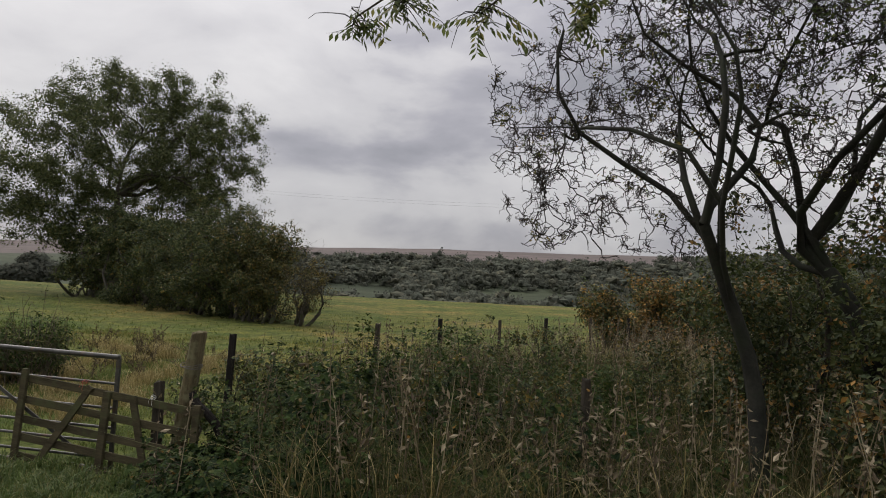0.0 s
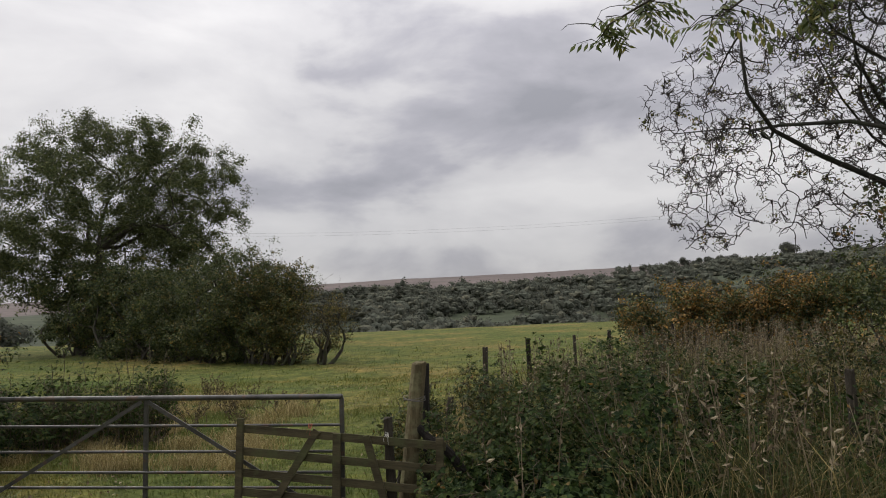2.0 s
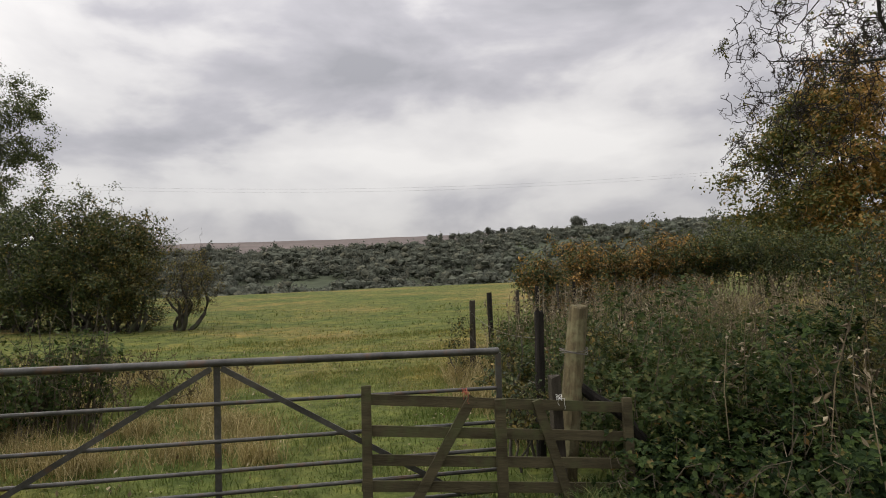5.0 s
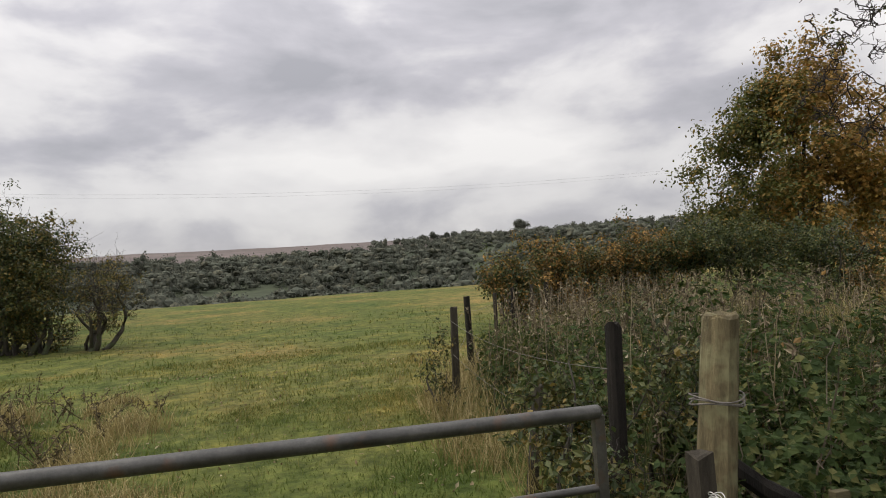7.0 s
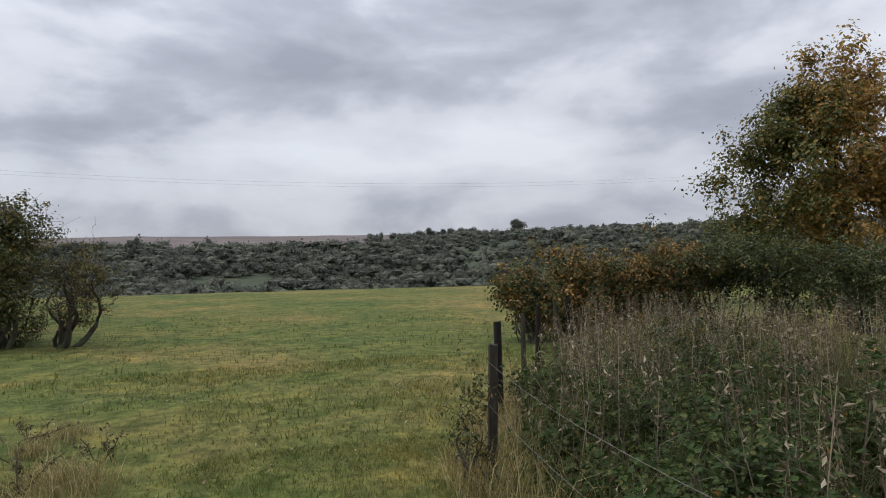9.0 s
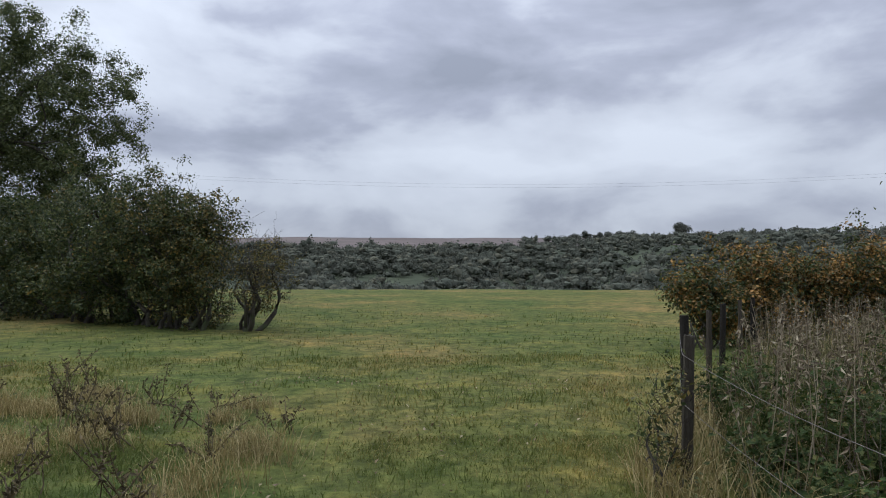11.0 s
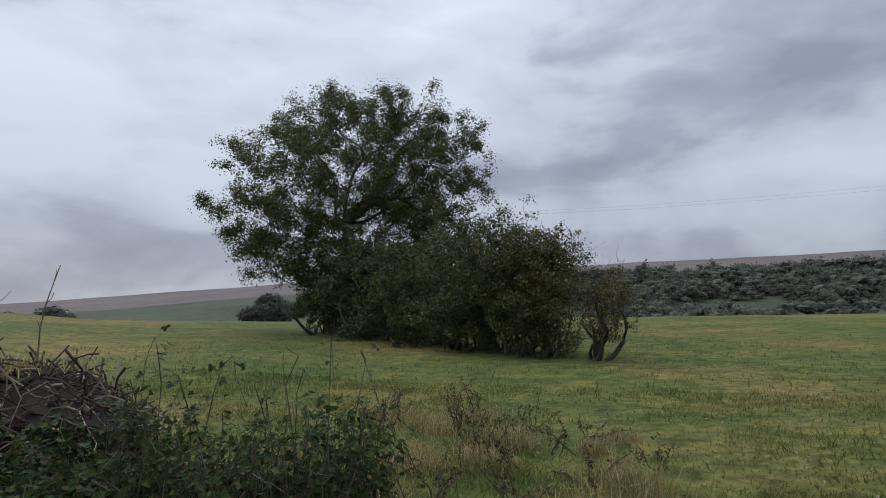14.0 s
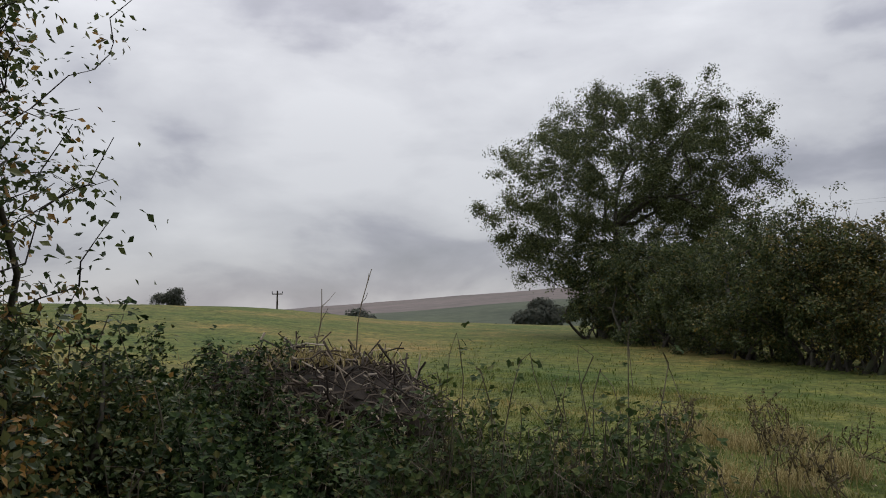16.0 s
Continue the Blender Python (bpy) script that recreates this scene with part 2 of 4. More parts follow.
    """Short grazed turf with fine tufts and bare specks."""
    m, n, l, p = shader("pasture")
    c, d = noise_node(n, l, 7, 6, 0.75), noise_node(n, l, 2.2, 5, 0.7)
    tuft = ramp_node(n, [(0.34, (0.5, 0.54, 0.46)), (0.5, (1.0, 1.0, 1.0)), (0.66, (1.35, 1.28, 1.2))])
    l.new(d.outputs[0], tuft.inputs[0])
    col = mix_node(n, l, turf_colour(n, l), tuft.outputs[0], 0.85, "MULTIPLY")
    fine = ramp_node(n, [(0.32, (0.42, 0.44, 0.42)), (0.68, (1.5, 1.45, 1.35))])
    l.new(c.outputs[0], fine.inputs[0])
    col = mix_node(n, l, col, fine.outputs[0], 0.85, "MULTIPLY")
    l.new(col, p.inputs["Base Color"])
    p.inputs["Roughness"].default_value = 0.95
    p.inputs["Specular IOR Level"].default_value = 0.1
    l.new(bump_node(n, l, c.outputs[0], 0.8, 0.05), p.inputs["Normal"])
    return m


def pasture_blade_material():
    m, n, l, p = shader("pasture_blade")
    geo = n.new("ShaderNodeNewGeometry")
    r = ramp_node(n, [(0.0, (0.9, 0.98, 0.9)), (0.6, (1.4, 1.45, 1.3)), (0.88, (1.9, 1.7, 1.8)), (1.0, (2.6, 2.0, 2.6))])
    l.new(geo.outputs["Random Per Island"], r.inputs[0])
    c = mix_node(n, l, turf_colour(n, l), r.outputs[0], 1.0, "MULTIPLY")
    l.new(c, p.inputs["Base Color"])
    p.inputs["Roughness"].default_value = 0.8
    p.inputs["Specular IOR Level"].default_value = 0.15
    tr, mx = n.new("ShaderNodeBsdfTranslucent"), n.new("ShaderNodeMixShader")
    l.new(c, tr.inputs[0])
    mx.inputs[0].default_value = 0.35
    l.new(p.outputs[0], mx.inputs[1]); l.new(tr.outputs[0], mx.inputs[2])
    l.new(mx.outputs[0], n["Material Output"].inputs[0])
    return m


M_GRASS = pasture_blade_material()
M_PASTURE = pasture_material()
M_VALLEY = solid_material("valley_pasture", [(0.35, (0.036, 0.046, 0.028)), (0.65, (0.062, 0.074, 0.042))], 0.012, rough=0.95, fine=0.12, bump=0)
M_MOOR = solid_material("heather_moor", [(0.3, (0.092, 0.076, 0.070)), (0.7, (0.142, 0.114, 0.104))], 0.006, rough=0.95, fine=0.05, bump=0)
M_MUCK = solid_material("rotted_muck", [(0.3, (0.012, 0.009, 0.007)), (0.7, (0.04, 0.03, 0.022))], 3, rough=0.95, fine=20, bump=1.0)
M_DEADSTALK = leaf_material("dead_heap_stalk", [(0.0, (0.022, 0.016, 0.012)), (0.55, (0.075, 0.056, 0.042)), (0.82, (0.23, 0.185, 0.14)), (1.0, (0.5, 0.43, 0.35))], 0.4, 0.8, 0.05)


# ---- geometry helpers ----
class Geo:
    """Gathers faces of one mesh."""

    def __init__(self):
        self.v, self.f, self.n = [], [], 0

    def add(self, v, f):
        self.v.append(np.asarray(v, float)); self.f.append(np.asarray(f, int) + self.n)
        self.n += len(v)

    def tube(self, pts, radii, sides=5):
        pts = np.asarray(pts, float)
        k = len(pts)
        d = np.gradient(pts, axis=0)
        d /= np.maximum(np.linalg.norm(d, axis=1, keepdims=True), 1e-9)
        ref = np.array([0.31, 0.17, 0.93]) if abs(d[0] @ np.array([0.31, 0.17, 0.93])) < 0.95 else np.array([1.0, 0, 0])
        u = np.cross(d, ref); u /= np.linalg.norm(u, axis=1, keepdims=True)
        w = np.cross(d, u)
        a = np.arange(sides) * 2 * math.pi / sides
        r = np.asarray(radii, float).reshape(-1, 1, 1)
        v = pts[:, None] + r * (np.cos(a)[None, :, None] * u[:, None] + np.sin(a)[None, :, None] * w[:, None])
        i = np.arange(k - 1)[:, None] * sides + np.arange(sides)
        j = np.arange(k - 1)[:, None] * sides + (np.arange(sides) + 1) % sides
        f = np.stack([i, j, j + sides, i + sides], -1).reshape(-1, 4)
        self.add(v.reshape(-1, 3), f)

    def leaves(self, pts, size, rng, aspect=0.5, flat=0.0, droop=0.0, face=None):
        """Folded rhombic leaves at pts."""
        pts = np.asarray(pts, float)
        k = len(pts)
        if not k:
            return
        d = rng.normal(size=(k, 3)); d[:, 2] -= droop
        d /= np.linalg.norm(d, axis=1, keepdims=True)
        if face is not None:
            d = np.cross(face, d); d /= np.maximum(np.linalg.norm(d, axis=1, keepdims=True), 1e-9)
        q = rng.normal(size=(k, 3)); q[:, 2] += flat * 2
        q = q if face is None else np.asarray(face)
        s = np.cross(d, q); s /= np.maximum(np.linalg.norm(s, axis=1, keepdims=True), 1e-9)
        nn = np.cross(s, d)
        L = (size * rng.uniform(0.6, 1.35, k))[:, None]
        W = L * aspect
        v = np.stack([pts, pts + d * L * 0.45 + s * W * 0.5 + nn * L * 0.1, pts + d * L, pts + d * L * 0.45 - s * W * 0.5 + nn * L * 0.1], 1)
        self.add(v.reshape(-1, 3), np.arange(4 * k).reshape(k, 4))

    def ovals(self, base, d, s, L, W):
        """Pointed oval leaves from base along d, spread along s, folded at the midrib."""
        k = len(base)
        nn = np.cross(s, d) * L * 0.09
        v = np.stack([base, base + d * L * 0.3 + s * W * 0.5 + nn, base + d * L * 0.68 + s * W * 0.4 + nn, base + d * L - nn * 0.6, base + d * L * 0.68 - s * W * 0.4 + nn, base + d * L * 0.3 - s * W * 0.5 + nn], 1)
        i = np.arange(k)[:, None] * 6
        self.add(v.reshape(-1, 3), np.concatenate([i + np.array([0, 1, 2, 3]), i + np.array([0, 3, 4, 5])], 0))

    def trefoils(self, pts, face, size, rng, aspect=0.72, fine=False):
        """Bramble leaves of three leaflets that lie across the way they face."""
        pts, face = np.asarray(pts, float), np.asarray(face, float)
        k = len(pts)
        if not k:
            return
        face = face / np.maximum(np.linalg.norm(face, axis=1, keepdims=True), 1e-9)
        d = np.cross(face, rng.normal(size=(k, 3))); d /= np.maximum(np.linalg.norm(d, axis=1, keepdims=True), 1e-9)
        s = np.cross(d, face)
        L = (size * rng.uniform(0.65, 1.3, k))[:, None]
        for turn, grow in ((0.0, 1.0), (1.25, 0.85), (-1.25, 0.85)):
            dd = d * math.cos(turn) + s * math.sin(turn) + rng.normal(size=(k, 3)) * 0.12
            dd /= np.linalg.norm(dd, axis=1, keepdims=True)
            ss = np.cross(dd, face); ss /= np.maximum(np.linalg.norm(ss, axis=1, keepdims=True), 1e-9)
            if fine:
                self.ovals(pts, dd, ss, L * grow, L * grow * aspect)
            else:
                G, W, nn = L * grow, L * grow * aspect * 1.15, np.cross(ss, dd) * L * 0.1
                v = np.stack([pts, pts + dd * G * 0.45 + ss * W * 0.5 + nn, pts + dd * G, pts + dd * G * 0.45 - ss * W * 0.5 + nn], 1)
                self.add(v.reshape(-1, 3), np.arange(4 * k).reshape(k, 4))

    def blades(self, pts, height, rng, width=0.006, lean=0.35):
        """Bent grass blades, two faces each."""
        pts = np.asarray(pts, float)
        k = len(pts)
        if not k:
            return
        a = rng.uniform(0, 2 * math.pi, k)
        s = np.stack([np.cos(a), np.sin(a), np.zeros(k)], 1)
        b = rng.uniform(0, 2 * math.pi, k)
        t = np.stack([np.cos(b), np.sin(b), np.zeros(k)], 1)
        h = (np.asarray(height) * rng.uniform(0.5, 1.4, k))[:, None]
        w = (np.asarray(width) * rng.uniform(0.7, 1.3, k))[:, None]
        le = rng.uniform(0.1, lean * 2, k)[:, None]
        z = np.array([0, 0, 1.0])
        mid = pts + z * h * 0.6 + t * h * le * 0.35
        tip = pts + z * h * (1 - 0.3 * le) + t * h * le
        v = np.stack([pts - s * w, pts + s * w, mid + s * w * 0.7, mid - s * w * 0.7, tip + s * w * 0.12, tip - s * w * 0.12], 1)
        i = np.arange(k)[:, None] * 6
        f = np.concatenate([i + np.array([0, 1, 2, 3]), i + np.array([3, 2, 4, 5])], 0)
        self.add(v.reshape(-1, 3), f)

    def box(self, c, half, m=None):
        sx, sy, sz = half
        b = 0.12 * min(half)
        bm = bmesh.new()
        bmesh.ops.create_cube(bm, size=2)
        bmesh.ops.scale(bm, vec=half, verts=bm.verts)
        bmesh.ops.bevel(bm, geom=bm.edges[:], offset=b, segments=1, affect="EDGES")
        if m:
            bm.transform(m)
        v = np.array([x.co[:] for x in bm.verts]) + np.array(c)
        bm.verts.index_update()
        for fc in bm.faces:
            ids = [x.index for x in fc.verts]
            if len(ids) == 3:
                ids.append(ids[2])
            self.f.append(np.array([ids]) + self.n)
        self.v.append(v); self.n += len(v)
        bm.free()

    def mesh(self, name, mat, smooth=False):
        v = np.concatenate(self.v) if self.v else np.zeros((0, 3))
        f = np.concatenate(self.f) if self.f else np.zeros((0, 4), int)
        tri = f[:, 2] == f[:, 3]
        me = bpy.data.meshes.new(name)
        me.vertices.add(len(v)); me.vertices.foreach_set("co", v.ravel().astype(np.float32))
        total = np.where(tri, 3, 4)
        keep = np.ones((len(f), 4), bool); keep[tri, 3] = False
        loops = f[keep]
        me.loops.add(len(loops)); me.loops.foreach_set("vertex_index", loops.astype(np.int32))
        me.polygons.add(len(f))
        me.polygons.foreach_set("loop_start", np.concatenate([[0], np.cumsum(total)[:-1]]).astype(np.int32))
        me.update(calc_edges=True)
        me.polygons.foreach_set("use_smooth", np.full(len(f), smooth))
        for x in (mat if isinstance(mat, (list, tuple)) else [mat]):
            me.materials.append(x)
        return me


def part(name, geo, mat, parent=None, label="", smooth=False, kind=""):
    ob = new(name, geo.mesh(name, mat, smooth) if isinstance(geo, Geo) else geo)
    if parent:
        ob.parent = parent
    return tagged(ob, label, kind=kind)


def thing(name, at, label, category, group="", kind=""):
    ob = new(name)
    ob.location = at
    return tagged(ob, label, category, group, kind)


def spin(seed):
    return np.random.default_rng(seed)


def smooth(a, b, x):
    t = np.clip((np.asarray(x, float) - a) / (b - a), 0, 1)
    return t * t * (3 - 2 * t)


# ---- the lie of the land ----
AZ = [-180, -110, -90, -73, -67, -62, -53, -38, -8, 11, 27, 45, 90, 120, 180]
CREST_EL = [0, 0.2, 0.4, 0.28, 0.15, -0.1, -1.0, -1.45, -1.38, -1.18, -0.98, -0.6, 0, 0, 0]
CREST_R = [60, 55, 50, 50, 50, 52, 55, 60, 58, 56, 54, 54, 60, 60, 60]
SKY_EL = [1.5, 0.3, -0.4, -0.5, -0.2, 0.1, 0.8, 1.9, 3.3, 3.55, 3.8, 3.85, 3.6, 3, 1.5]
EYE = np.array([0.6, 0.1, 1.64])


def lumps(x, y, s):
    return (np.sin(x * 1.3 / s + 0.7 * np.sin(y * 0.9 / s)) + np.sin(y * 1.7 / s + 1.3 + 0.8 * np.sin(x * 0.6 / s))) * 0.5


def fbm(x, y, size, seed=0, octaves=4):
    """Smooth random field from about -1 to 1, with features of that size."""
    x, y = np.asarray(x, float) / size, np.asarray(y, float) / size
    out, amp, tot = 0.0, 1.0, 0.0
    for o in range(octaves):
        xi, yi = np.floor(x), np.floor(y)
        fx, fy = x - xi, y - yi
        fx, fy = fx * fx * (3 - 2 * fx), fy * fy * (3 - 2 * fy)

        def h(a, b):
            v = np.sin(a * 127.1 + b * 311.7 + (seed + o) * 74.7) * 43758.5453
            return v - np.floor(v)
        n0 = h(xi, yi) * (1 - fx) + h(xi + 1, yi) * fx
        n1 = h(xi, yi + 1) * (1 - fx) + h(xi + 1, yi + 1) * fx
        out = out + amp * ((n0 * (1 - fy) + n1 * fy) * 2 - 1)
        tot += amp
        amp *= 0.55
        x, y = x * 2.03 + 5.2, y * 2.03 + 1.3
    return out / tot * 1.6


def land(x, y):
    """Height of the ground."""
    x, y = np.asarray(x, float), np.asarray(y, float)
    dx, dy = x - EYE[0], np.maximum(y, 0) - EYE[1]
    az = np.degrees(np.arctan2(x - EYE[0], np.where(y < 0.1, 0.0, y - EYE[1])))
    az_all = np.degrees(np.arctan2(x - EYE[0], y - EYE[1]))
    r = np.hypot(dx, dy)
    rr = np.hypot(x - EYE[0], y - EYE[1])
    rc = np.interp(az, AZ, CREST_R)
    zc = EYE[2] + rc * np.tan(np.radians(np.interp(az, AZ, CREST_EL)))
    near = zc * np.clip(r / rc, 0, 1.15) ** 1.6 - 0.12 * smooth(6, 20, r) * (1 - smooth(25, 50, r)) - 0.05
    near = near + 0.05 * fbm(x, y, 2.5, 3) * smooth(1.0, 5, rr) + 0.012 * fbm(x, y, 0.5, 4)
    lane = 0.055 * np.clip(-y - 0.2, 0, 7)
    near = near + lane
    rs = 1500.0
    zs = EYE[2] + rs * np.tan(np.radians(np.interp(az_all, AZ, SKY_EL)))
    valley = -14 + np.interp(az_all, AZ, [10, 10, 6, 4, 2, 0, -2, 0, 0, 0, 4, 8, 8, 10, 10])
    out = near * (1 - smooth(0, 1, (rr - rc) / 160)) + valley * smooth(0, 1, (rr - rc) / 160)
    rise = smooth(260, 520, rr) * (0.25 * (zs - valley)) + np.clip((rr - 450) / (rs - 450), 0, 1) ** 0.9 * 0.75 * (zs - valley)
    out = out + rise + 0.8 * lumps(x, y, 40) * smooth(150, 400, rr)
    return np.where(rr > rs, zs - (rr - rs) * 0.05, out)


def polar(az, el, r):
    a = radians(az)
    return np.array([EYE[0] + math.sin(a) * r, EYE[1] + math.cos(a) * r, EYE[2] + math.tan(radians(el)) * r])


def on_land(x, y, dz=0.0):
    return (x, y, float(land(x, y)) + dz)


def build_ground():
    g = Geo()
    rings = np.concatenate([np.linspace(0.4, 12, 40), np.geomspace(12.4, 70, 40), np.geomspace(73, 1500, 46), [1600, 2200, 4000]])
    n = 270
    a = np.arange(n) * 2 * math.pi / n
    x = EYE[0] + rings[:, None] * np.sin(a); y = EYE[1] + rings[:, None] * np.cos(a)
    v = np.stack([x, y, land(x, y)], -1).reshape(-1, 3)
    v = np.concatenate([v, [[EYE[0], EYE[1], float(land(EYE[0], EYE[1]))]]])
    k = len(rings)
    i = np.arange(k - 1)[:, None] * n + np.arange(n); j = np.arange(k - 1)[:, None] * n + (np.arange(n) + 1) % n
    f = np.stack([i, i + n, j + n, j], -1).reshape(-1, 4)
    c = len(v) - 1
    cap = np.stack([np.full(n, c), np.arange(n), (np.arange(n) + 1) % n, (np.arange(n) + 1) % n], 1)
    g.add(v, np.concatenate([f, cap]))
    me = g.mesh("ground", [M_PASTURE, M_VALLEY, M_MOOR], True)
    rad = np.concatenate([np.repeat(rings[:-1], n), np.zeros(n)])
    me.polygons.foreach_set("material_index", np.where(rad > 620, 2, np.where(rad > 90, 1, 0)).astype(np.int32))
    tagged(new("ground", me), "grazed green pasture sloping to a valley and brown moor", "ground", kind="structure")


build_ground()


# ---- plants: shapes ----
def bent(p, q, rng, k=5, sag=0.0, wander=0.06):
    """A smoothly wandering line from p to q."""
    p, q = np.asarray(p, float), np.asarray(q, float)
    t = np.linspace(0, 1, k)[:, None]
    L = np.linalg.norm(q - p)
    out = p + (q - p) * t
    for m in (1, 2, 3):
        out = out + np.sin(math.pi * m * t) * rng.normal(size=3) * wander * 1.5 * L / m
    out[:, 2] += sag * L * (4 * t * (1 - t))[:, 0]
    return out


def in_blobs(blobs, k, rng, shell=0.45, out=False):
    w = np.array([b[1][0] * b[1][1] * b[1][2] for b in blobs]) ** 0.7
    pick = rng.choice(len(blobs), k, p=w / w.sum())
    d = rng.normal(size=(k, 3)); d /= np.linalg.norm(d, axis=1, keepdims=True)
    s = (rng.uniform(shell ** 3, 1, k) ** (1 / 3))[:, None]
    c = np.array([b[0] for b in blobs])[pick]; r = np.array([b[1] for b in blobs])[pick]
    if out:
        return c + d * s * r, d + rng.normal(size=(k, 3)) * 0.3 + np.array([0, 0, 0.25])
    return c + d * s * r


def reach(nodes, nr, targets, rng, geo, r_tip, r_max, gnarl, k=6, lift=0.0, sides=4):
    """Twigs that grow from the nearest wood towards the targets, nearest first, each one wood for the next."""
    nodes, nr = [np.asarray(nodes)], [np.asarray(nr)]
    all_n, all_r = nodes[0], nr[0]
    d0 = np.array([((all_n - e) ** 2).sum(1).min() for e in targets])
    paths = []
    for e in targets[np.argsort(d0)]:
        i = np.argmin(((all_n - e) ** 2).sum(1))
        path = bent(all_n[i], e, rng, k, lift, gnarl)
        r = max(min(all_r[i] * 0.72, r_max), r_tip * 1.6)
        rad = np.linspace(r, r_tip, k)
        geo.tube(path, rad, sides)
        all_n = np.concatenate([all_n, path[1:]]); all_r = np.concatenate([all_r, rad[1:]])
        paths.append(path)
    return paths


def skeleton(foot, top, blobs, rng, limbs, twigs, r0, trunk_geo, twig_geo, sides=6, fine=0, gnarl=0.06, split=0.42, thin=1.0, up=0.0, spur=(0.25, 0.8)):
    """Trunk, limbs and twigs that reach into the blobs; returns the limbs and the twigs' paths."""
    trunk = bent(foot, top, rng, 9, 0, 0.03)
    trunk_geo.tube(trunk, np.linspace(r0 * 1.25, r0 * 0.6, 9), sides + 3)
    nodes, nr, made = [trunk[5:]], [np.linspace(r0 * 0.9, r0 * 0.6, 4)], []
    ends = in_blobs(blobs, limbs, rng, 0.3)
    ends = ends[np.argsort(-np.linalg.norm(ends - trunk[-1], axis=1))]
    for e in ends:
        pool = np.concatenate(nodes); pr = np.concatenate(nr)
        near = np.argmin(np.linalg.norm(pool - e, axis=1) + 2.0 * np.linalg.norm(pool - trunk[-1], axis=1) * (np.linalg.norm(pool - e, axis=1) > np.linalg.norm(trunk[-1] - e)))
        near = 3 if len(made) < 2 else rng.integers(1, 4) if len(made) < 6 else near
        s = pool[near]
        path = bent(s, s + (e - s) * 0.9, rng, 10, 0.08, gnarl)
        rad = np.linspace(r0 * 0.58 if len(made) < 1 else min(pr[near] * 0.75, r0 * split * rng.uniform(0.8, 1.2)), r0 * 0.08, 10)
        g = Geo(); g.tube(path, rad, sides)
        made.append(g)
        nodes.append(path[3:]); nr.append(rad[3:])
    tip = r0 * 0.018 * thin
    paths = reach(np.concatenate(nodes), np.concatenate(nr), in_blobs(blobs, twigs, rng, 0.35), rng, twig_geo, tip, r0 * 0.10, gnarl * 1.3, lift=0.04)
    span = np.mean([np.linalg.norm(p[-1] - p[0]) for p in paths])
    for _ in range(fine):
        p = paths[rng.integers(len(paths))]
        i = rng.integers(1, len(p))
        d = (p[i] - p[i - 1]) / (np.linalg.norm(p[i] - p[i - 1]) + 1e-9) + rng.normal(size=3) * 0.75 + np.array([0, 0, up])
        d /= np.linalg.norm(d)
        q = bent(p[i], p[i] + d * span * rng.uniform(spur[0], spur[1]), rng, 3, 0, gnarl * 2)
        twig_geo.tube(q, np.linspace(tip * 0.9, tip * 0.55, 3), 3)
        paths.append(q)
    return made, paths


def along(paths, k, rng, spread, lo=0.35):
    i = rng.integers(0, len(paths), k)
    t = rng.uniform(lo, 1, k)
    ln = np.array([len(p) for p in paths])[i]
    pos = t * (ln - 1)
    a = np.minimum(pos.astype(int), ln - 2)
    fr = (pos - a)[:, None]
    p0 = np.array([paths[u][v] for u, v in zip(i, a)]); p1 = np.array([paths[u][v + 1] for u, v in zip(i, a)])
    return p0 + (p1 - p0) * fr + rng.normal(size=(k, 3)) * spread


def tufts(paths, k, rng, spread, lo=0.35, per=22):
    """Leaf places in tufts along the twigs, and the way each leaf faces."""
    c = along(paths, max(1, k // per), rng, spread * 0.3, lo)
    c = np.repeat(c, per, axis=0)
    o = rng.normal(size=c.shape) * spread * np.repeat(rng.uniform(0.6, 1.35, (len(c) // per, 1)), per, axis=0)
    o[:, 2] *= 0.75
    return c + o, o / spread * 0.8 + rng.normal(size=c.shape) * 0.45 + np.array([0, 0, 0.75])


def shift(blobs, at):
    at = np.asarray(at, float)
    return [(np.asarray(c, float) - at, r) for c, r in blobs]


def leafy_tree(name, at, top, blobs, label, category, seed, limbs, twigs, r0, n_leaf, size, mat, spread=0.25, fine=0, group="", lo=0.35, bark=None, extra=None, gnarl=0.06, thin=1.0, spur=(0.25, 0.8)):
    """A tree at its foot: trunk and limbs, twigs, crown of leaves."""
    rng = spin(seed)
    at = np.asarray(at, float)
    b = shift(blobs, at)
    wood, tw, lf = Geo(), Geo(), Geo()
    made, paths = skeleton(np.array([0, 0, -0.15]), np.asarray(top, float) - at, b, rng, limbs, twigs, r0, wood, tw, fine=fine, gnarl=gnarl, thin=thin, spur=spur)
    ob = thing(name, at, label, category, group)
    part("trunk", wood, bark or M_BARK, ob, smooth=True)
    for g in made:
        part("limb", g, bark or M_BARK, ob, smooth=True)
    part("twig_mass", tw, M_TWIG, ob, kind="stuff")
    if n_leaf:
        pts, fc = tufts(paths, n_leaf, rng, spread, lo, 20)
        lf.leaves(pts, size, rng, 0.6, face=fc)
        part("crown", lf, mat, ob, kind="stuff")
    if extra:
        for k, mt, sz, pick in extra:
            sel = [p for p in paths if pick(p[-1] + at)]
            if sel:
                pts, fc = tufts(sel, k, rng, spread, lo)
                e = Geo(); e.leaves(pts, sz, rng, 0.6, face=fc)
                part("crown", e, mt, ob, kind="stuff")
    return ob


def shrub(name, at, rad, h, label, seed, n_leaf, size, mat, stems=9, twigs=170, group="", lean=(0, 0), low=0.25, fine=250, spread=0.16, category="shrub", mats=None, foot=0.5, twist=0.06, girth=1.0):
    """A many-stemmed shrub, bare at the foot, leafy above."""
    rng = spin(seed)
    at = np.asarray(at, float)
    blobs = []
    for k in range(9):
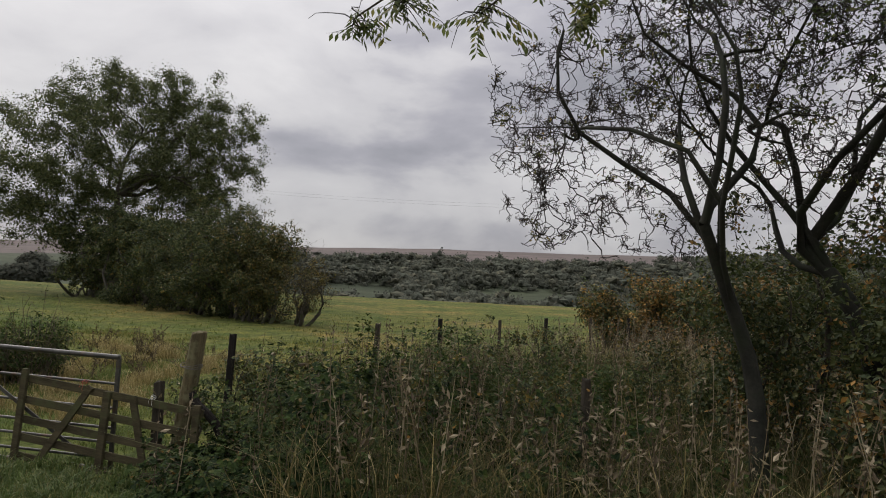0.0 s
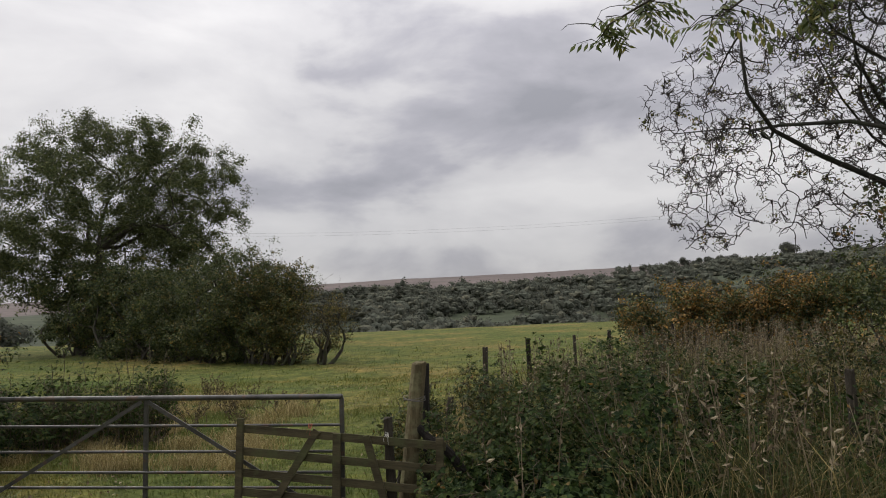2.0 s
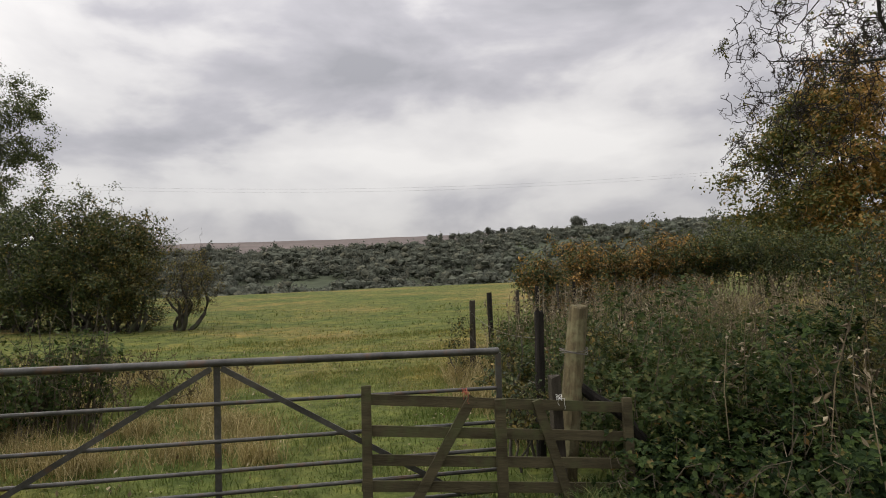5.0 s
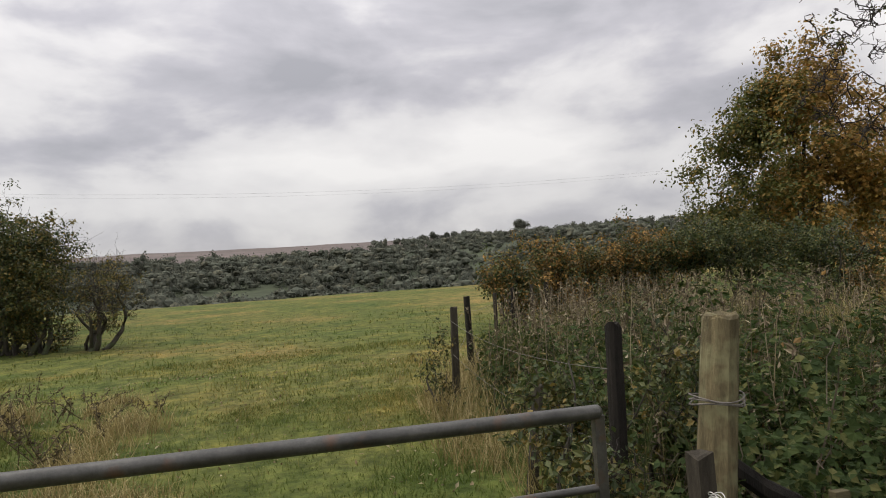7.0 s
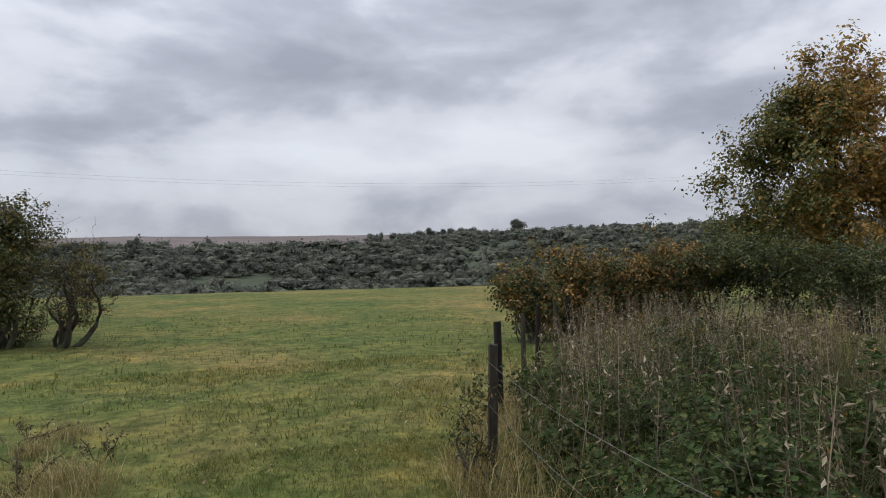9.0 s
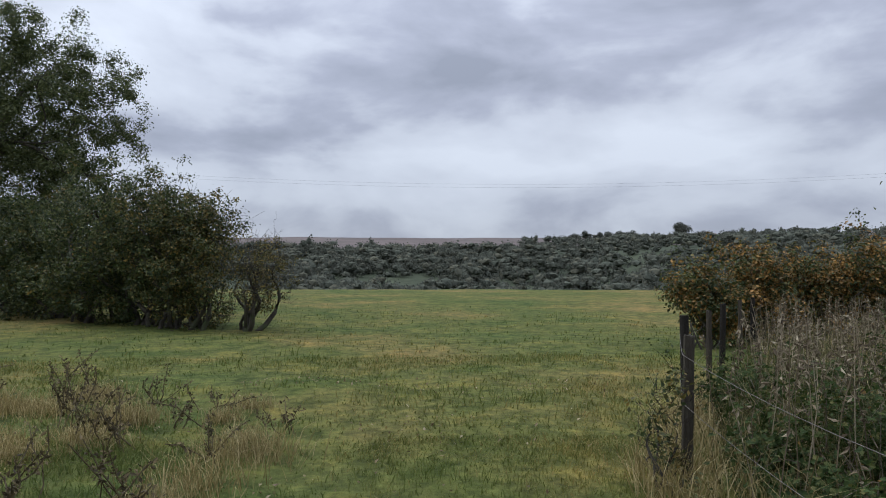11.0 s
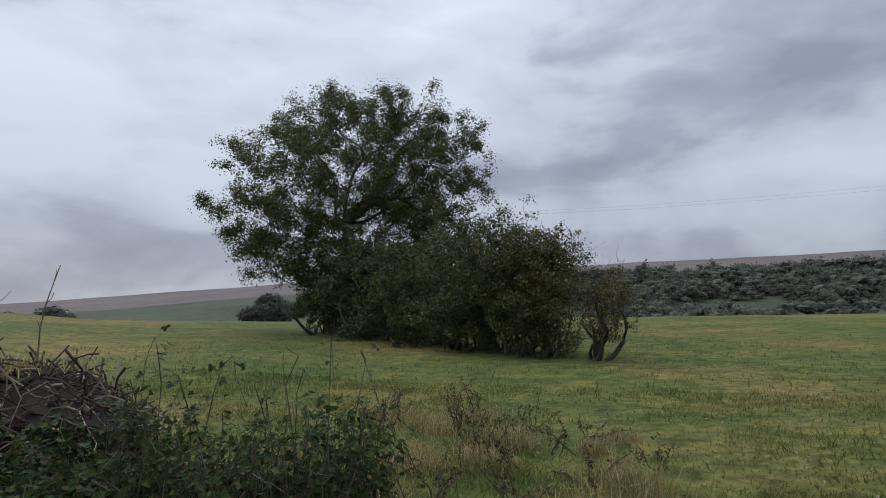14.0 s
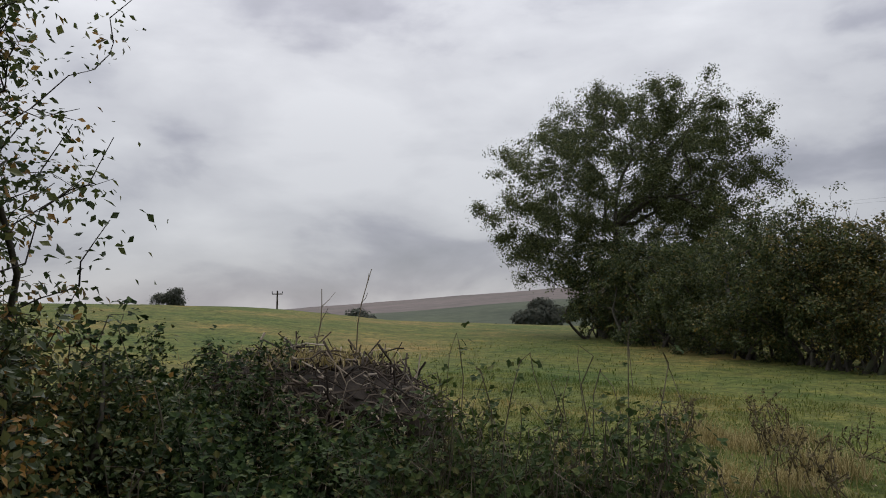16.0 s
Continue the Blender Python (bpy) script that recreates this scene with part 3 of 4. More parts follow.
        a = k * 2.4 + rng.uniform(-0.5, 0.5); q = rng.uniform(0.1, 0.55) * rad
        z = h * rng.uniform(low + 0.16, 0.76)
        blobs.append((np.array([math.cos(a) * q + lean[0] * z / h, math.sin(a) * q + lean[1] * z / h, z]), (rad * rng.uniform(0.45, 0.65), rad * rng.uniform(0.45, 0.65), h * rng.uniform(0.17, 0.26))))
    tw = Geo()
    nodes, nr, made = [], [], []
    for k in range(stems):
        a = rng.uniform(0, 2 * math.pi)
        f = np.array([math.cos(a), math.sin(a), 0]) * rng.uniform(0.05, foot) * rad
        e = in_blobs(blobs, 1, rng, 0.2)[0]
        path = bent(f + [0, 0, -0.15], e, rng, 9, 0.04, twist)
        rr = np.linspace(0.055 * girth, 0.012, 9) * (h / 5 + 0.25) * rng.uniform(0.5, 1.1)
        g = Geo(); g.tube(path, rr, 5)
        made.append(g)
        nodes.append(path[2:]); nr.append(rr[2:])
    paths = reach(np.concatenate(nodes), np.concatenate(nr), in_blobs(blobs, twigs, rng, 0.4), rng, tw, 0.003 * (h / 5 + 0.3), 0.014, 0.07, sides=3)
    for _ in range(fine):
        p = paths[rng.integers(len(paths))]
        d = rng.normal(size=3) * 0.6 + np.array([0, 0, 0.9]) + (p[-1] - p[0]) / (np.linalg.norm(p[-1] - p[0]) + 1e-6)
        d /= np.linalg.norm(d)
        q = bent(p[rng.integers(len(p) // 2, len(p))], p[-1] + d * rng.uniform(0.04, 0.13) * h, rng, 3, 0, 0.08)
        tw.tube(q, np.linspace(0.005, 0.0025, 3) * (h / 5 + 0.3), 3)
        paths.append(q)
    ob = thing(name, at, label, category, group)
    for g in made:
        part("stem", g, M_BARK, ob, smooth=True)
    part("twig_mass", tw, M_TWIG, ob, kind="stuff")
    for k, mt in (mats or [(1.0, mat)]):
        pts, fc = tufts(paths, int(n_leaf * k), rng, spread, 0.15, 14)
        lf = Geo(); lf.leaves(pts, size, rng, 0.6, face=fc)
        part("foliage", lf, mt, ob, kind="stuff")
    return ob


def bramble(at, rx, ry, h, seed, n_leaf, label="dense dark green bramble thicket with arching canes", canes=70, size=0.06, mat=None, group="brambles", dry=0.0, fine=False, loose=0.085):
    rng = spin(seed)
    at = np.asarray(at, float)
    cg, lf = Geo(), Geo()
    paths = []
    for k in range(canes):
        a = rng.uniform(0, 2 * math.pi); q = math.sqrt(rng.uniform(0, 1)) * 0.75
        p = np.array([math.cos(a) * rx * q, math.sin(a) * ry * q, 0.0])
        a2 = a + rng.normal() * 0.9
        e = p + np.array([math.cos(a2) * rx, math.sin(a2) * ry, 0]) * rng.uniform(0.2, 0.7)
        top = h * (rng.uniform(0.45, 1.0) + 0.45 * (rng.uniform() < 0.12)) * (1 - 0.35 * q * q) * (1 + 0.45 * float(fbm(at[0] + p[0], at[1] + p[1], 0.9, 9)))
        t = np.linspace(0, 1, 8)[:, None]
        path = p + (e - p) * t
        path[:, 2] = (top * np.sin(np.minimum(t[:, 0] * 2.3, 2.6)) * 1.0) - 0.05
        path += rng.normal(size=path.shape) * 0.035
        for j in range(8):
            path[j, 2] += float(land(at[0] + path[j, 0], at[1] + path[j, 1])) - at[2]
        cg.tube(path, np.linspace(0.006, 0.0025, 8), 3)
        paths.append(path)
    ob = thing("bramble_bush", at, label, "bramble", group)
    part("cane_mass", cg, M_CANE, ob, kind="stuff")
    pts = along(paths, n_leaf, rng, loose, 0.1)
    fc = pts / np.array([rx, ry, h]) * 0.5 + rng.normal(size=pts.shape) * 0.45 + np.array([0, -0.15, 0.45])
    clump = fbm(pts[:, 0] + 0.8 * pts[:, 2], pts[:, 1] - 0.7 * pts[:, 2], 0.42, seed, 3) + 0.6 * fbm(pts[:, 0] * 0.7 + 3, pts[:, 2] * 1.4, 0.3, seed + 7, 2)
    lf.trefoils(pts[clump > -0.22], fc[clump > -0.22], size, rng, fine=fine)
    part("foliage", lf, mat or M_BRAMBLE, ob, kind="stuff")
    tops = [p[2:6] for p in paths if p[:, 2].max() > 0.6 * h]
    if tops:
        yp = along(tops, int(n_leaf * 0.10), rng, 0.07, 0.0)
        y = Geo(); y.trefoils(yp, rng.normal(size=yp.shape) * 0.4 + np.array([0, 0, 0.9]), size * 0.9, rng, fine=fine)
        part("young_foliage", y, M_BRAMBLE_L, ob, "lighter green young leaves", kind="stuff")
    if dry:
        d = Geo(); d.leaves(along(paths, int(n_leaf * dry), rng, 0.1, 0.1), size, rng, 0.6)
        part("withered_foliage", d, M_HEDGE_R, ob, "brown withered leaves", kind="stuff")
    return ob


# ---- gate, hurdle, posts ----
def bar(g, a, b, r, sides=10):
    g.tube([a, b], [r, r], sides)
    for c, d in ((np.array(a), -1), (np.array(b), 1)):
        ax = (np.array(b, float) - np.array(a, float)); ax /= np.linalg.norm(ax)
        g.tube([c, c + ax * d * r * 0.4, c + ax * d * r * 0.5], [r, r * 0.7, 0.0005], sides)


def field_gate():
    ob = thing("field_gate", (0, 0, 0), "closed seven-bar weathered tubular steel field gate", "gate")
    x0, x1 = -1.9, 1.9
    z = lambda x, h: h - 0.016 * x
    for k, (h, r) in enumerate(((1.08, 0.026), (0.82, 0.014), (0.58, 0.014), (0.39, 0.014), (0.25, 0.014), (0.10, 0.014), (-0.01, 0.024))):
        g = Geo(); bar(g, (x0, 0, z(x0, h)), (x1, 0, z(x1, h)), r)
        part("top_rail" if k == 0 else "bottom_rail" if k == 6 else "bar", g, M_STEEL, ob, smooth=True)
    for x, n in ((x0, "hinge_stile"), (0.0, "upright"), (x1, "latch_stile")):
        g = Geo(); g.box((x, 0.018 if x == 0 else 0, z(x, 0.535)), (0.02, 0.014, 0.535))
        part(n, g, M_STEEL, ob)
    for s in (-1, 1):
        g = Geo()
        a, b = np.array([s * 0.03, -0.02, z(0, 1.05)]), np.array([s * 1.62, -0.02, z(s * 1.62, 0.10)])
        d = b - a; L = np.linalg.norm(d)
        g.box((a + b) / 2, (L / 2, 0.005, 0.018), Matrix.Rotation(math.atan2(-d[2], d[0]), 4, "Y"))
        part("brace", g, M_STEEL, ob)
    return ob


def hurdle():
    ob = thing("wooden_hurdle", (0.90, -0.07, -0.06), "weathered brown wooden sheep hurdle leaning beside the gate", "hurdle")
    ob.rotation_euler = (radians(-3), radians(5.6), radians(-2.4))
    W, H = 1.88, 0.94
    for i, h in enumerate((0.845, 0.64, 0.45, 0.28, 0.10)):
        g = Geo(); g.box((W / 2, 0, h), (W / 2 + 0.02, 0.010, 0.036))
        part("rail", g, M_TIMBER, ob)
    for x, hw, top in ((0.0, 0.032, H), (0.93, 0.037, H - 0.06), (W, 0.034, H - 0.02)):
        g = Geo(); g.box((x, -0.030, top / 2), (hw, 0.018, top / 2), Matrix.Rotation(radians(-5.0), 4, "Y"))
        part("upright", g, M_TIMBER, ob)
    for a, b in (((0.70, 0.89), (0.26, 0.02)), ((1.16, 0.88), (1.50, 0.04))):
        d = np.array([b[0] - a[0], b[1] - a[1]]); L = np.hypot(*d)
        g = Geo(); g.box(((a[0] + b[0]) / 2, -0.028, (a[1] + b[1]) / 2), (L / 2, 0.012, 0.034), Matrix.Rotation(math.atan2(-d[1], d[0]), 4, "Y"))
        part("brace", g, M_TIMBER, ob)
    return ob


def twine(at, mat, label, seed):
    rng = spin(seed)
    g = Geo()
    t = np.linspace(0, 1, 22)
    for k in range(3):
        a = t * 2 * math.pi
        g.tube(np.stack([np.cos(a) * 0.014 + rng.normal() * 0.006, np.sin(a) * 0.04, (k - 1) * 0.012 + 0.01 * np.sin(a * 2 + k)], 1), np.full(22, 0.0018), 5)
    for k in range(2):
        g.tube(bent((0.02, -0.045, 0), (0.04 * (k - 0.5), -0.05, -0.05 - 0.03 * k), rng, 5, 0, 0.1), np.linspace(0.002, 0.0012, 5), 5)
    ob = new("twine", g.mesh("twine", mat))
    ob.location = at
    tagged(ob, label, "twine")


def post(x, y, top, r, mat, label, lean=(0.0, 0.0), name="fence_post", square=False, group="fence posts", seed=0, ragged=0.02):
    """A rough wooden post with a worn, split top."""
    rng = spin(seed + 50)
    z0 = float(land(x, y)) - 0.2
    sides = 4 if square else 11
    hs = np.linspace(0, top - z0, 8)
    g = Geo()
    a = np.arange(sides) * 2 * math.pi / sides + (math.pi / 4 if square else rng.uniform(0, 1))
    prof = 1 + rng.normal(size=sides) * (0.02 if square else 0.07)
    v = []
    for i, h in enumerate(hs):
        rr = r * prof * (1 + rng.normal() * 0.02) * (1.06 - 0.12 * i / 7) * (1.2 if square else 1)
        zz = np.full(sides, h) + (rng.uniform(-ragged, ragged, sides) if i == 7 else 0)
        v.append(np.stack([np.cos(a) * rr + lean[0] * (h - hs[-1]), np.sin(a) * rr + lean[1] * (h - hs[-1]), zz + z0], 1))
    v.append(np.stack([np.cos(a) * r * 0.78 + rng.normal(size=sides) * 0.003, np.sin(a) * r * 0.78, np.full(sides, top + ragged * 0.3) + rng.uniform(-0.4, 0.4, sides) * ragged], 1))
    v = np.concatenate(v)
    k = 9
    i = np.arange(k - 1)[:, None] * sides + np.arange(sides); j = np.arange(k - 1)[:, None] * sides + (np.arange(sides) + 1) % sides
    g.add(v, np.stack([i, j, j + sides, i + sides], -1).reshape(-1, 4))
    c = len(v)
    g.add([[0, 0, top - ragged * 0.3]], np.zeros((0, 4), int))
    base = (k - 1) * sides
    g.f.append(np.stack([np.full(sides, c), base + np.arange(sides), base + (np.arange(sides) + 1) % sides, base + (np.arange(sides) + 1) % sides], 1))
    ob = new(name, g.mesh(name, mat))
    ob.location = (x, y, 0)
    return tagged(ob, label, "post", group)


field_gate()
hurdle()
twine((1.62, -0.09, 0.80), M_TWINE, "orange baler twine tied round the hurdle rail", 1)
twine((2.33, -0.06, 0.70), M_TWINE_W, "white twine knotted round the hurdle rail", 2)
post(2.62, 0.18, 1.33, 0.081, M_POST, "thick old timber post, mossy and split at the top", (0.12, 0.0), "gate_post", seed=1, group="", ragged=0.022)
post(-2.06, 0.04, 1.25, 0.12, M_DARKPOST, "thick dark timber gate post beside the gate", (0.0, 0.0), "gate_post", seed=2, group="")
post(2.33, 0.02, 0.84, 0.045, M_GREYPOST, "short square wooden stake beside the old post", (-0.03, 0), "stake", square=True, seed=3, group="")
post(2.61, 0.97, 1.25, 0.042, M_DARKPOST, "black creosoted round fence post", (0.02, 0), seed=4)
post(3.26, 5.45, 1.18, 0.048, M_GREYPOST, "grey weathered fence post carrying wire", (0.02, 0), seed=5)
for k, (x, y, t) in enumerate(((4.15, 7.39, 1.23), (5.34, 9.10, 1.20), (6.47, 10.78, 1.24), (7.77, 12.53, 1.25), (9.1, 14.3, 1.25), (10.5, 16.1, 1.25))):
    post(x, y, t, 0.05 if k % 2 == 0 else 0.04, M_DARKPOST if k % 2 == 0 else M_GREYPOST, "dark fence post in the field boundary" if k % 2 == 0 else "grey weathered fence post in the field boundary", (0.02 * (k % 3 - 1), 0), seed=6 + k)
post(6.39, -0.24, 1.19, 0.04, M_GREYPOST, "thin grey fence post among dry grass", (0.0, 0), seed=14)
post(2.80, 2.3, 0.72, 0.04, M_GREYPOST, "short leaning pale stake in the brambles", (0.16, 0.05), "stake", seed=15)


def strut():
    g = Geo()
    g.tube(bent((2.60, 0.16, 0.72), (3.05, 0.05, 0.30), spin(3), 6, 0, 0.02), np.linspace(0.04, 0.045, 6), 8)
    tagged(new("post_strut", g.mesh("post_strut", M_DARKPOST)), "rough timber strut propping the old post", "strut")


strut()


def wire_loop():
    g = Geo()
    a = np.linspace(0, 2 * math.pi, 25)
    for k in range(3):
        g.tube(np.stack([2.565 + np.cos(a) * 0.105, 0.18 + np.sin(a) * 0.105, 0.98 + 0.012 * k + 0.01 * np.sin(a * 2 + k)], 1), np.full(25, 0.0035), 5)
    tagged(new("wire_loop", g.mesh("wire_loop", M_WIRE)), "rusty wire wound round the old post", "wire")


wire_loop()


def wires():
    run = [(2.61, 0.97), (3.26, 5.45), (4.15, 7.39), (5.34, 9.10), (6.47, 10.78), (7.77, 12.53), (9.1, 14.3), (10.5, 16.1)]
    for h in (1.02, 0.62):
        ob = thing("fence_wire", (0, 0, 0), "slack rusty fence wire strung between posts", "wire", "fence wires")
        for (ax, ay), (bx, by) in zip(run, run[1:]):
            g = Geo()
            t = np.linspace(0, 1, 9)
            x, y = ax + (bx - ax) * t - 0.05, ay + (by - ay) * t
            g.tube(np.stack([x, y, h - 0.10 * 4 * t * (1 - t) * (0.5 + 0.5 * (ay < 2))], 1), np.full(9, 0.0019), 4)
            part("wire_span", g, M_WIRE, ob)


wires()

# ---- field trees ----
TREE = polar(-34.7, 0, 42)
TREE[2] = float(land(TREE[0], TREE[1]))
K = 45.5 / 1129.0


def tree_blob(px, py, rad, ry=None, dr=0.0):
    az = -30.4 + math.degrees(math.atan((px - 784) / 1129))
    el = math.degrees(math.atan((549 - py) / 1129))
    return (polar(az, el + 0.35, 43 + dr) + np.array([0.3, 0.1, 0]), (rad * K, rad * K, (ry or rad) * K))


leafy_tree("oak_tree", TREE, TREE + np.array([0.8, 0.5, 7.0]),
           [tree_blob(735, 320, 185, 150, 1), tree_blob(830, 340, 120, 90, 0), tree_blob(720, 290, 120, 105), tree_blob(600, 360, 105, 110, -2), tree_blob(560, 420, 70, 70, 1), tree_blob(880, 280, 95, 85, 1), tree_blob(770, 205, 65, 50), tree_blob(660, 470, 90, 90), tree_blob(760, 430, 110, 110, 2), tree_blob(660, 230, 80, 60, 3), tree_blob(940, 320, 45, 70), tree_blob(700, 520, 70, 50, 0), tree_blob(620, 420, 90, 70, 2), tree_blob(590, 470, 60, 40, -1), tree_blob(860, 230, 80, 60, 1), tree_blob(830, 430, 100, 80, 1), tree_blob(900, 470, 90, 80, 2), tree_blob(780, 520, 80, 60, 1), tree_blob(860, 540, 80, 50, 2)],
           "broad spreading dark green tree with thinning crown", "tree", 11, 40, 1500, 0.30, 185000, 0.145, M_OAK, 0.25, fine=3600, lo=0.25, gnarl=0.07)

SHRUBS = [(-16.4, 22.0, 1.7, 4.3), (-19.0, 23.4, 2.1, 4.9), (-22.2, 25.6, 2.5, 5.1), (-25.5, 29, 2.8, 5.3), (-28.5, 32.5, 3.1, 5.6), (-31.5, 36, 3.3, 6.0), (-34.5, 40, 3.4, 6.0)]
for k, (az, r, rad, h) in enumerate(SHRUBS):
    p = polar(az, 0, r)
    shrub("hawthorn_shrub", on_land(p[0], p[1]), rad, h, "tall bushy hawthorn with bare stems showing at the foot" if k else "tall hawthorn with yellowing leaves and bare top twigs", 30 + k,
          [20000, 27000, 30000, 27000, 24000, 20000, 16000][k], [0.09, 0.10, 0.11, 0.12, 0.14, 0.15, 0.16][k], M_SHRUB, stems=14, twigs=330, group="field shrubs", low=-0.06, girth=1.5, twist=0.09, fine=700 if k < 3 else 300, spread=0.13,
          mats=[(0.5, M_SHRUB), (0.5, M_SHRUB_Y)] if k == 0 else [(0.7, M_SHRUB), (0.3, M_SHRUB_Y)] if k < 2 else [(0.92, M_SHRUB), (0.08, M_SHRUB_Y)])
p = polar(-11.6, 0, 20.9)
shrub("hawthorn_sapling", on_land(p[0], p[1]), 1.35, 2.9, "small nearly bare hawthorn with twisted stems", 44, 3600, 0.07, M_SHRUB_Y, stems=9, twigs=340, low=0.14, fine=1200, lean=(0.6, 0), spread=0.10, foot=0.16, twist=0.06, girth=2.6)


# ---- roadside trees ----
leafy_tree("hawthorn_tree", on_land(7.85, -0.5), (7.25, -0.5, 2.55),
           [((6.5, 1.0, 3.5), (1.1, 1.2, 0.9)), ((6.0, 1.9, 3.0), (0.5, 0.8, 0.7)), ((5.95, 1.5, 4.0), (0.85, 0.9, 0.8)), ((7.4, 0.6, 4.4), (1.3, 1.3, 1.0)), ((7.9, 0.3, 3.4), (0.9, 1.0, 0.7)), ((6.9, 0.3, 2.65), (0.75, 0.8, 0.45)), ((6.9, 0.6, 5.2), (1.2, 1.2, 0.9))],
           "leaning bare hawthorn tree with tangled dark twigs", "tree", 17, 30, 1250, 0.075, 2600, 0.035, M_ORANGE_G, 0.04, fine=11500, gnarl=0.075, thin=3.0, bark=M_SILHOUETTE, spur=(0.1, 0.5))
leafy_tree("hawthorn_tree", on_land(9.7, 0.5), (8.5, 0.6, 2.5),
           [((7.9, 0.9, 4.6), (1.3, 1.3, 0.9)), ((9.0, 0.7, 4.2), (1.5, 1.3, 1.0)), ((10.2, 0.4, 4.6), (1.6, 1.4, 1.3)), ((8.6, 1.0, 5.8), (1.6, 1.4, 0.9)), ((9.6, 0.6, 3.3), (1.3, 1.0, 0.9))],
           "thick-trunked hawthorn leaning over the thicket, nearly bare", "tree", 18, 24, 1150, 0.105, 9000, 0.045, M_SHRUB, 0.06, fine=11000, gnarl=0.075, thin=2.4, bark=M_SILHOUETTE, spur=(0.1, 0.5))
p = polar(51.8, 0, 33)
leafy_tree("autumn_tree", on_land(p[0], p[1]), (p[0], p[1], 5.0),
           [((p[0], p[1], 7.0), (4.3, 4.3, 3.2)), ((p[0] - 2.4, p[1] + 1.5, 5.6), (3.0, 3.0, 2.5)), ((p[0] + 1.8, p[1] - 1.6, 5.6), (2.7, 2.7, 2.5)), ((p[0] - 2.3, p[1] + 2.0, 7.3), (2.0, 2.0, 1.9)), ((p[0] - 0.2, p[1], 9.6), (2.2, 2.2, 1.6)), ((p[0] - 0.6, p[1], 10.7), (1.5, 1.5, 1.1)), ((p[0] - 1.9, p[1] + 1.2, 8.4), (2.2, 2.2, 1.7)), ((p[0], p[1], 3.8), (4.4, 4.4, 2.2)), ((p[0] - 2.2, p[1] + 1.5, 3.6), (2.8, 2.8, 1.8))],
           "rounded autumn tree turning orange and brown", "tree", 19, 22, 420, 0.30, 0, 0.22, M_ORANGE, 0.34, fine=1600, lo=0.2,
           extra=[(20000, M_ORANGE_G, 0.19, lambda q: q[0] - 0.6 * q[1] < p[0] - 0.6 * p[1] - 1.0), (32000, M_ORANGE, 0.19, lambda q: q[0] - 0.6 * q[1] > p[0] - 0.6 * p[1] - 2.2)])


def ash_tree():
    """Stands beside the lane; only its hanging branch comes into view. The unseen crown is added for shade."""
    at = np.array(on_land(11.0, -3.4))
    rng = spin(23)
    ob = thing("ash_tree", at, "ash tree with a drooping leafy branch and an added shading crown over the lane", "tree")
    wood, tw, lf = Geo(), Geo(), Geo()
    wood.tube(bent((0, 0, -0.2), (-0.3, 0.2, 6.5), rng, 7, 0, 0.02), np.linspace(0.28, 0.16, 7), 9)
    ends = []
    for q in ((4.35, -0.95, 4.08), (5.35, -0.75, 4.2), (6.2, -0.6, 4.32), (4.7, -0.85, 4.28)):
        path = bent((-0.2, 0.1, 5.4), np.array(q) - at, rng, 9, 0.06, 0.02)
        wood.tube(path, np.linspace(0.055, 0.008, 9), 6)
        ends.append(path)
    part("trunk", wood, M_BARK, ob, smooth=True)
    for path in ends:
        for k in range(60):
            s = path[rng.integers(5, 9)] + rng.normal(size=3) * 0.06
            e = s + np.array([rng.normal() * 0.22, rng.normal() * 0.2, -rng.uniform(0.0, 0.26)])
            st = bent(s, e, rng, 6, 0.08, 0.04)
            tw.tube(st, np.linspace(0.006, 0.002, 6), 4)
            if rng.uniform() < 0.15:
                continue
            # one compound leaf: pairs of leaflets along the stalk
            d = (st[-1] - st[0]); d /= np.linalg.norm(d)
            side = np.cross(d, [0, 0, 1.0]); side /= np.linalg.norm(side) + 1e-9
            for c in range(6):
                b = st[-1] - d * 0.05 * c
                for sg in (-1, 1):
                    w = side * sg * 0.75 + d * 0.45 + np.array([0, 0, -0.45]) + rng.normal(size=3) * 0.12
                    w /= np.linalg.norm(w)
                    n = np.cross(w, d); n /= np.linalg.norm(n) + 1e-9
                    c2 = np.cross(n, w); L = rng.uniform(0.07, 0.11)
                    lf.add([b, b + w * L * 0.45 + c2 * L * 0.17, b + w * L, b + w * L * 0.45 - c2 * L * 0.17], [[0, 1, 2, 3]])
    # unseen crown, added to shade the lane and the thicket on the right
    crown = [((-3.2, 0.3, 6.6), (3.0, 1.9, 1.0)), ((-0.4, 0.0, 7.6), (3.0, 2.6, 1.8)), ((-5.6, -0.4, 6.9), (2.2, 1.8, 0.9)), ((1.5, 0.6, 6.2), (2.4, 2.2, 1.6))]
    pts = reach(np.array([(-0.3, 0.2, 6.0), (-0.3, 0.2, 6.5), (-2.0, 0.2, 6.2), (-4.0, 0.0, 6.4)]), np.array([0.1, 0.1, 0.06, 0.04]), in_blobs(crown, 320, rng, 0.3), rng, tw, 0.004, 0.05, 0.08)
    lf.leaves(along(pts, 26000, rng, 0.22, 0.2), 0.11, rng, 0.4)
    part("twig_mass", tw, M_TWIG, ob, kind="stuff")
    part("foliage", lf, M_ASH, ob, kind="stuff")


ash_tree()

# ---- hedges and thickets ----
# bushes farther left have unseen extra height, added to shade the brambles
for k, (x, y, rad, h) in enumerate(((-3.95, 0.95, 0.75, 1.95), (-2.3, -0.2, 0.85, 2.8), (-3.5, 0.0, 1.0, 3.9), (-4.9, -0.2, 1.2, 4.5), (-6.6, -0.3, 1.5, 4.8), (-8.6, -0.4, 1.6, 4.8))):
